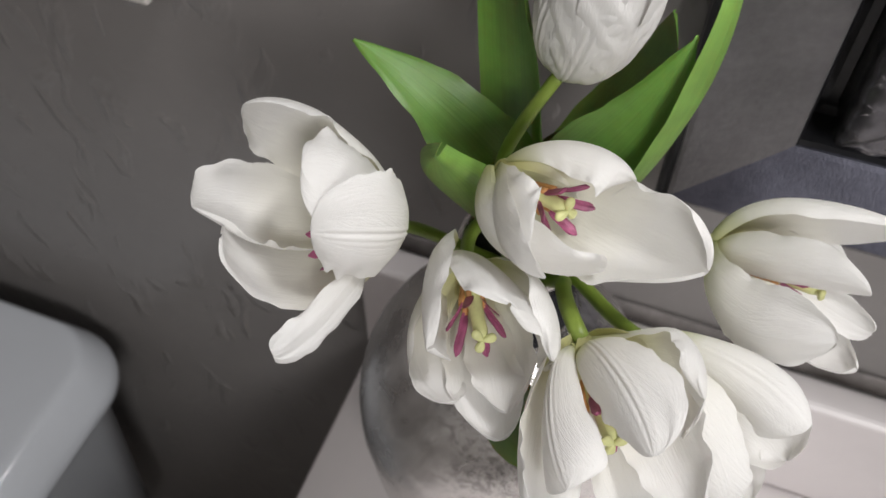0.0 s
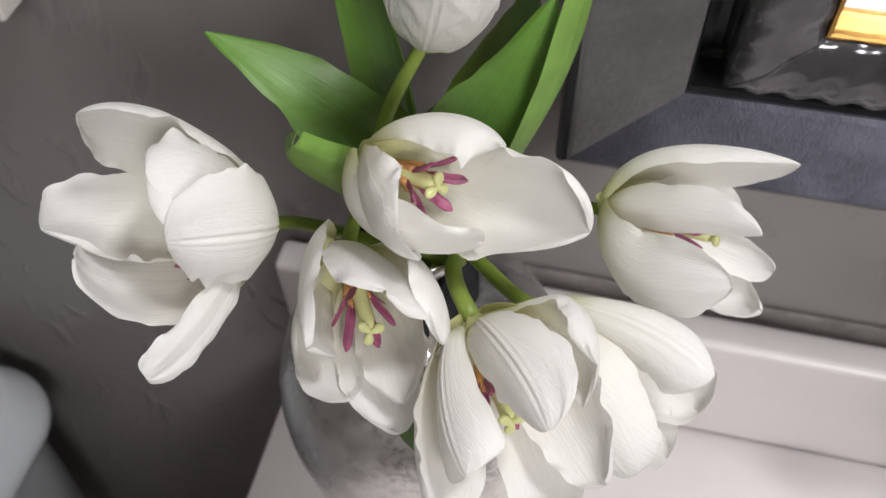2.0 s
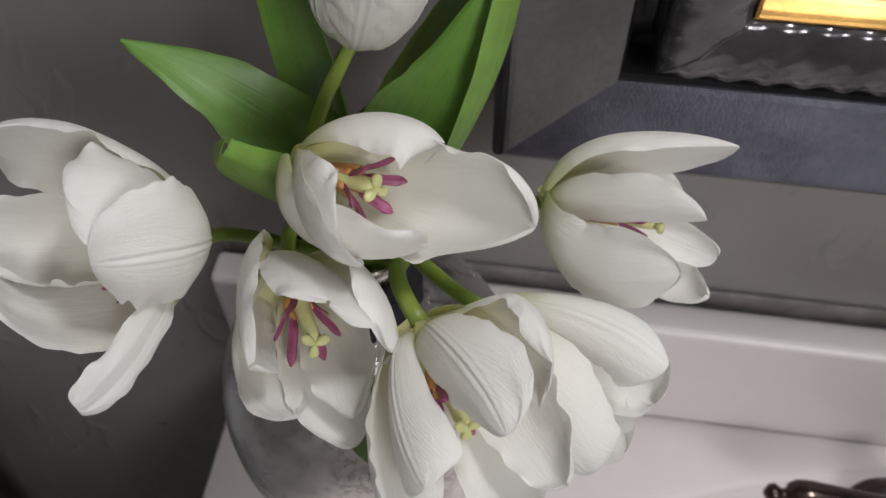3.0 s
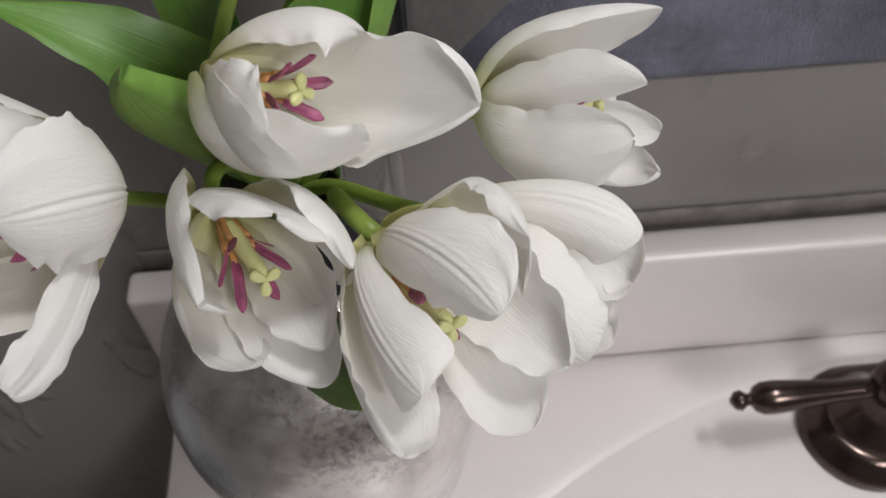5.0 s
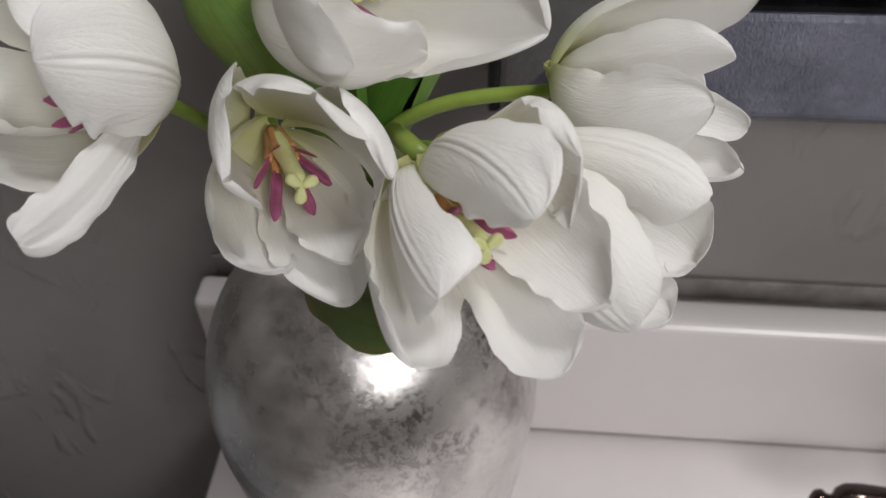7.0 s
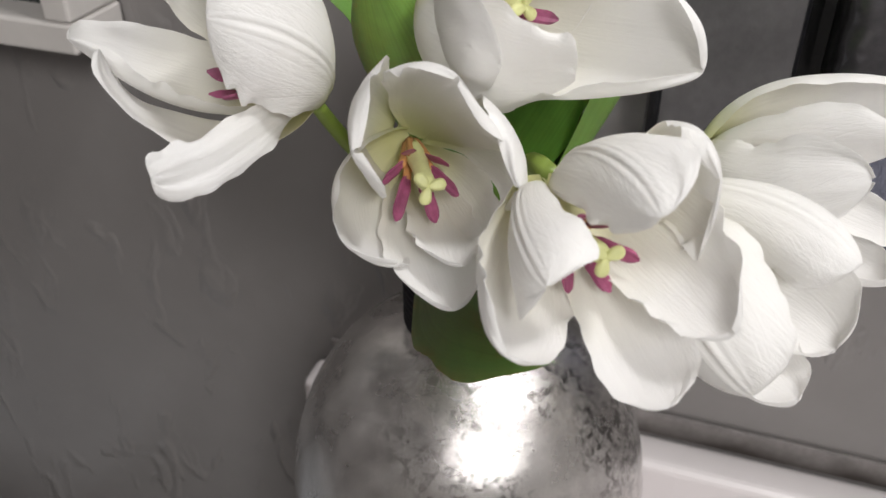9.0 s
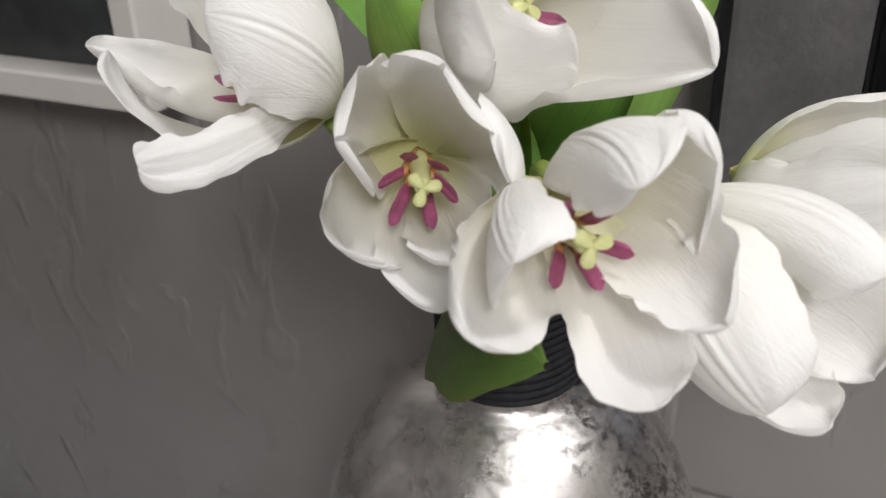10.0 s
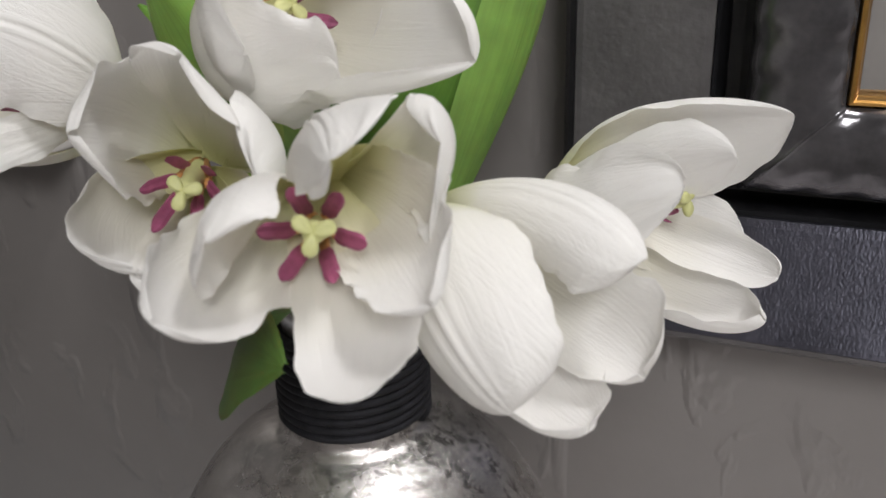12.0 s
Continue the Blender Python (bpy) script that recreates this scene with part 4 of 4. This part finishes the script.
# tulip reaching towards the mirror
base, ax = np.array((0.0576, 0.2250, 1.1482)), (40, -7, 5)
t = tulip_root(base, "slender white artificial tulip reaching out in front of the mirror")
stem(t, (0.0610, 0.2229, 1.1458), (-0.19, -0.64, 0.75), sway=(0.0082, 0.0032, 0.0076), lift=0.022, hook=0.0201)
heart(t, (0.0700, 0.2190, 1.1495), (0.0895, 0.2150, 1.1529), (0.0860, 0.2160, 1.1525), (0.98, -0.15, 0.12), 0.0048, (-0.1, -0.6, 0.8))
petal(t, base, ax, (44.7, 2.6, 15.8), 16.2, 0.387, 74, out=(0.11, 0.91, 0.40), foot=(-0.5, 0.0, -1.2), twist=-7, curl=-0.170, blunt=2.60, point=0.55, fan=0.45, rise=0.06, tipcup=0.62, bow=-0.050, lean=0.23, flare=-0.0, seed=700, wave=0.7)
petal(t, base, ax, (38.6, -12.5, 17.2), 13.2, 0.166, 120, out=(-0.20, -0.92, 0.34), foot=(1.7, -0.7, -0.5), twist=-36, curl=-0.070, blunt=1.87, point=0.49, fan=0.31, rise=0.08, tipcup=0.56, bow=-0.012, lean=-0.13, flare=-0.1, seed=701)
petal(t, base, ax, (52.0, -5.5, -13.2), 6.3, 0.090, 63, out=(0.21, 0.82, -0.53), foot=(-1.3, -0.1, 1.5), twist=7, curl=0.032, blunt=2.32, point=0.36, fan=0.61, rise=0.16, tipcup=0.79, bow=0.006, lean=0.00, flare=-0.4, seed=702)
petal(t, base, ax, (28.0, -25.4, 9.1), 11.6, 0.511, 55, out=(-0.20, -0.95, 0.25), foot=(1.0, -0.9, 0.3), twist=21, curl=-0.264, blunt=2.51, point=0.38, fan=0.53, rise=-0.01, tipcup=0.73, bow=-0.093, lean=0.14, flare=1.2, seed=703)
petal(t, base, ax, (52.1, -16.0, -21.3), 10.3, 0.320, 96, out=(0.13, 0.05, -0.99), foot=(-1.0, -0.3, 2.3), twist=-13, curl=0.056, blunt=1.67, point=0.56, fan=0.50, rise=0.02, tipcup=0.57, bow=-0.005, lean=-0.16, flare=-1.9, seed=704)
petal(t, base, ax, (42, 10, -12), 12, 0.22, 55, seed=56)

# closed tulip on top
base, ax = np.array((0.0066, 0.2317, 1.1908)), (0.30, -0.06, 1.0)
t = tulip_root(base, "closed white artificial tulip standing highest, with broad leaves")
stem(t, (0.0072, 0.2325, 1.1925), (0.42, 0.41, 0.81), sway=(-0.0232, -0.0090, -0.0014), hook=0.0349)
for k, (dx, dy) in enumerate(((-9, -9), (11, -9), (0, 12), (-12, 4), (13, 4), (2, -13))):
    petal(t, base, ax, (12 + dx * 0.5, dy * 0.5 - 2, 52), 16, 0.32, 80, out=(dx, dy, 0), rib=0.35, quill=0.48, seed=61 + k)
# leaves of the bunch
petal(t, (0.0055, 0.2383, 1.1121), (0.01, 0.02, 1.0), (28.1, 26.6, 114.7), 18.0, 0.207, 48, out=(1.00, 0.06, -0.01), foot=(7.9, 1.5, -5.4), twist=11, curl=-0.015, blunt=1.99, point=0.80, fan=0.62, rise=0.44, tipcup=0.46, bow=0.017, lean=0.02, flare=-1.7, seed=900, wave=0.6, rib=-0.25, mat=LEAF_LIGHT, name="leaf", label="pale green leaf")
petal(t, (0.0004, 0.2412, 1.1120), (0.01, 0.02, 1.0), (35.4, 9.1, 91.5), 14.8, 0.247, 36, out=(0.70, 0.72, -0.02), foot=(-2.6, 2.5, -0.2), twist=25, curl=0.034, blunt=1.40, point=0.80, fan=0.46, rise=0.31, tipcup=0.53, bow=0.033, lean=-0.18, flare=0.9, seed=901, wave=0.6, rib=-0.25, mat=LEAF, name="leaf", label="broad green leaf")
petal(t, (0.0016, 0.2405, 1.1017), (0.01, 0.02, 1.0), (39.7, -3.7, 95.9), 14.1, 0.013, 28, out=(0.44, 0.90, -0.02), foot=(-3.1, -0.7, 1.3), twist=-28, curl=-0.118, blunt=1.20, point=0.84, fan=0.39, rise=0.29, tipcup=0.56, bow=0.016, lean=-0.00, flare=-1.7, seed=902, wave=0.6, rib=-0.25, mat=LEAF, name="leaf", label="broad green leaf")
petal(t, (-0.0002, 0.2313, 1.1109), (0.01, 0.02, 1.0), (-12.7, 6.7, 132.7), 16.1, 0.036, 35, out=(0.34, 0.94, -0.02), foot=(1.4, 1.8, 1.1), twist=32, curl=0.033, blunt=1.55, point=0.89, fan=0.71, rise=0.33, tipcup=0.55, bow=-0.036, lean=0.01, flare=-1.7, seed=903, wave=0.6, rib=-0.25, mat=LEAF, name="leaf", label="broad green leaf standing upright")
petal(t, (0.0025, 0.2333, 1.1131), (0.01, 0.02, 1.0), (-39.2, -8.8, 83.1), 13.2, -0.042, 37, out=(-0.90, 0.45, 0.00), foot=(0.1, -1.0, 0.1), twist=-16, curl=-0.219, blunt=1.45, point=0.82, fan=0.58, rise=0.42, tipcup=0.71, bow=-0.028, lean=-0.03, flare=1.0, seed=904, wave=0.6, rib=-0.25, mat=LEAF, name="leaf", label="broad green leaf")
petal(t, (0.0009, 0.2259, 1.1130), (0.01, 0.02, 1.0), (-11.7, -35.0, 86.7), 15.9, 0.170, 48, out=(-0.30, -0.95, 0.02), foot=(-0.1, 1.8, -0.6), twist=-17, curl=-0.102, blunt=1.38, point=0.85, fan=0.52, rise=0.36, tipcup=0.64, bow=0.047, lean=-0.09, flare=-5.1, seed=905, wave=0.6, rib=-0.25, mat=LEAF_LIGHT, name="leaf", label="curled pale green leaf")
petal(t, (0.0064, 0.2182, 1.1125), (0.01, 0.02, 1.0), (13.6, -79.2, 35.3), 18.1, -0.078, 5, out=(0.58, -0.82, 0.01), foot=(-0.6, 0.2, 2.6), twist=-24, curl=-0.248, blunt=2.36, point=0.84, fan=0.80, rise=0.15, tipcup=1.05, bow=0.133, lean=-0.06, flare=0.8, seed=906, wave=0.6, rib=-0.25, mat=LEAF_SHADE, name="leaf", label="drooping green leaf, coloured as in shade")
petal(t, (0.007, 0.240, 1.104), (0.01, 0.02, 1.0), (11, 2, 62), 15.0, 0.10, 45, out=(0.25, 0.95, 0), rise=0.3, blunt=2.4, seed=920, wave=0.5, point=0.8, rib=-0.25, mat=LEAF_DEEP_SHADE, name="leaf", label="green leaf low among the stems, darkened for shade")
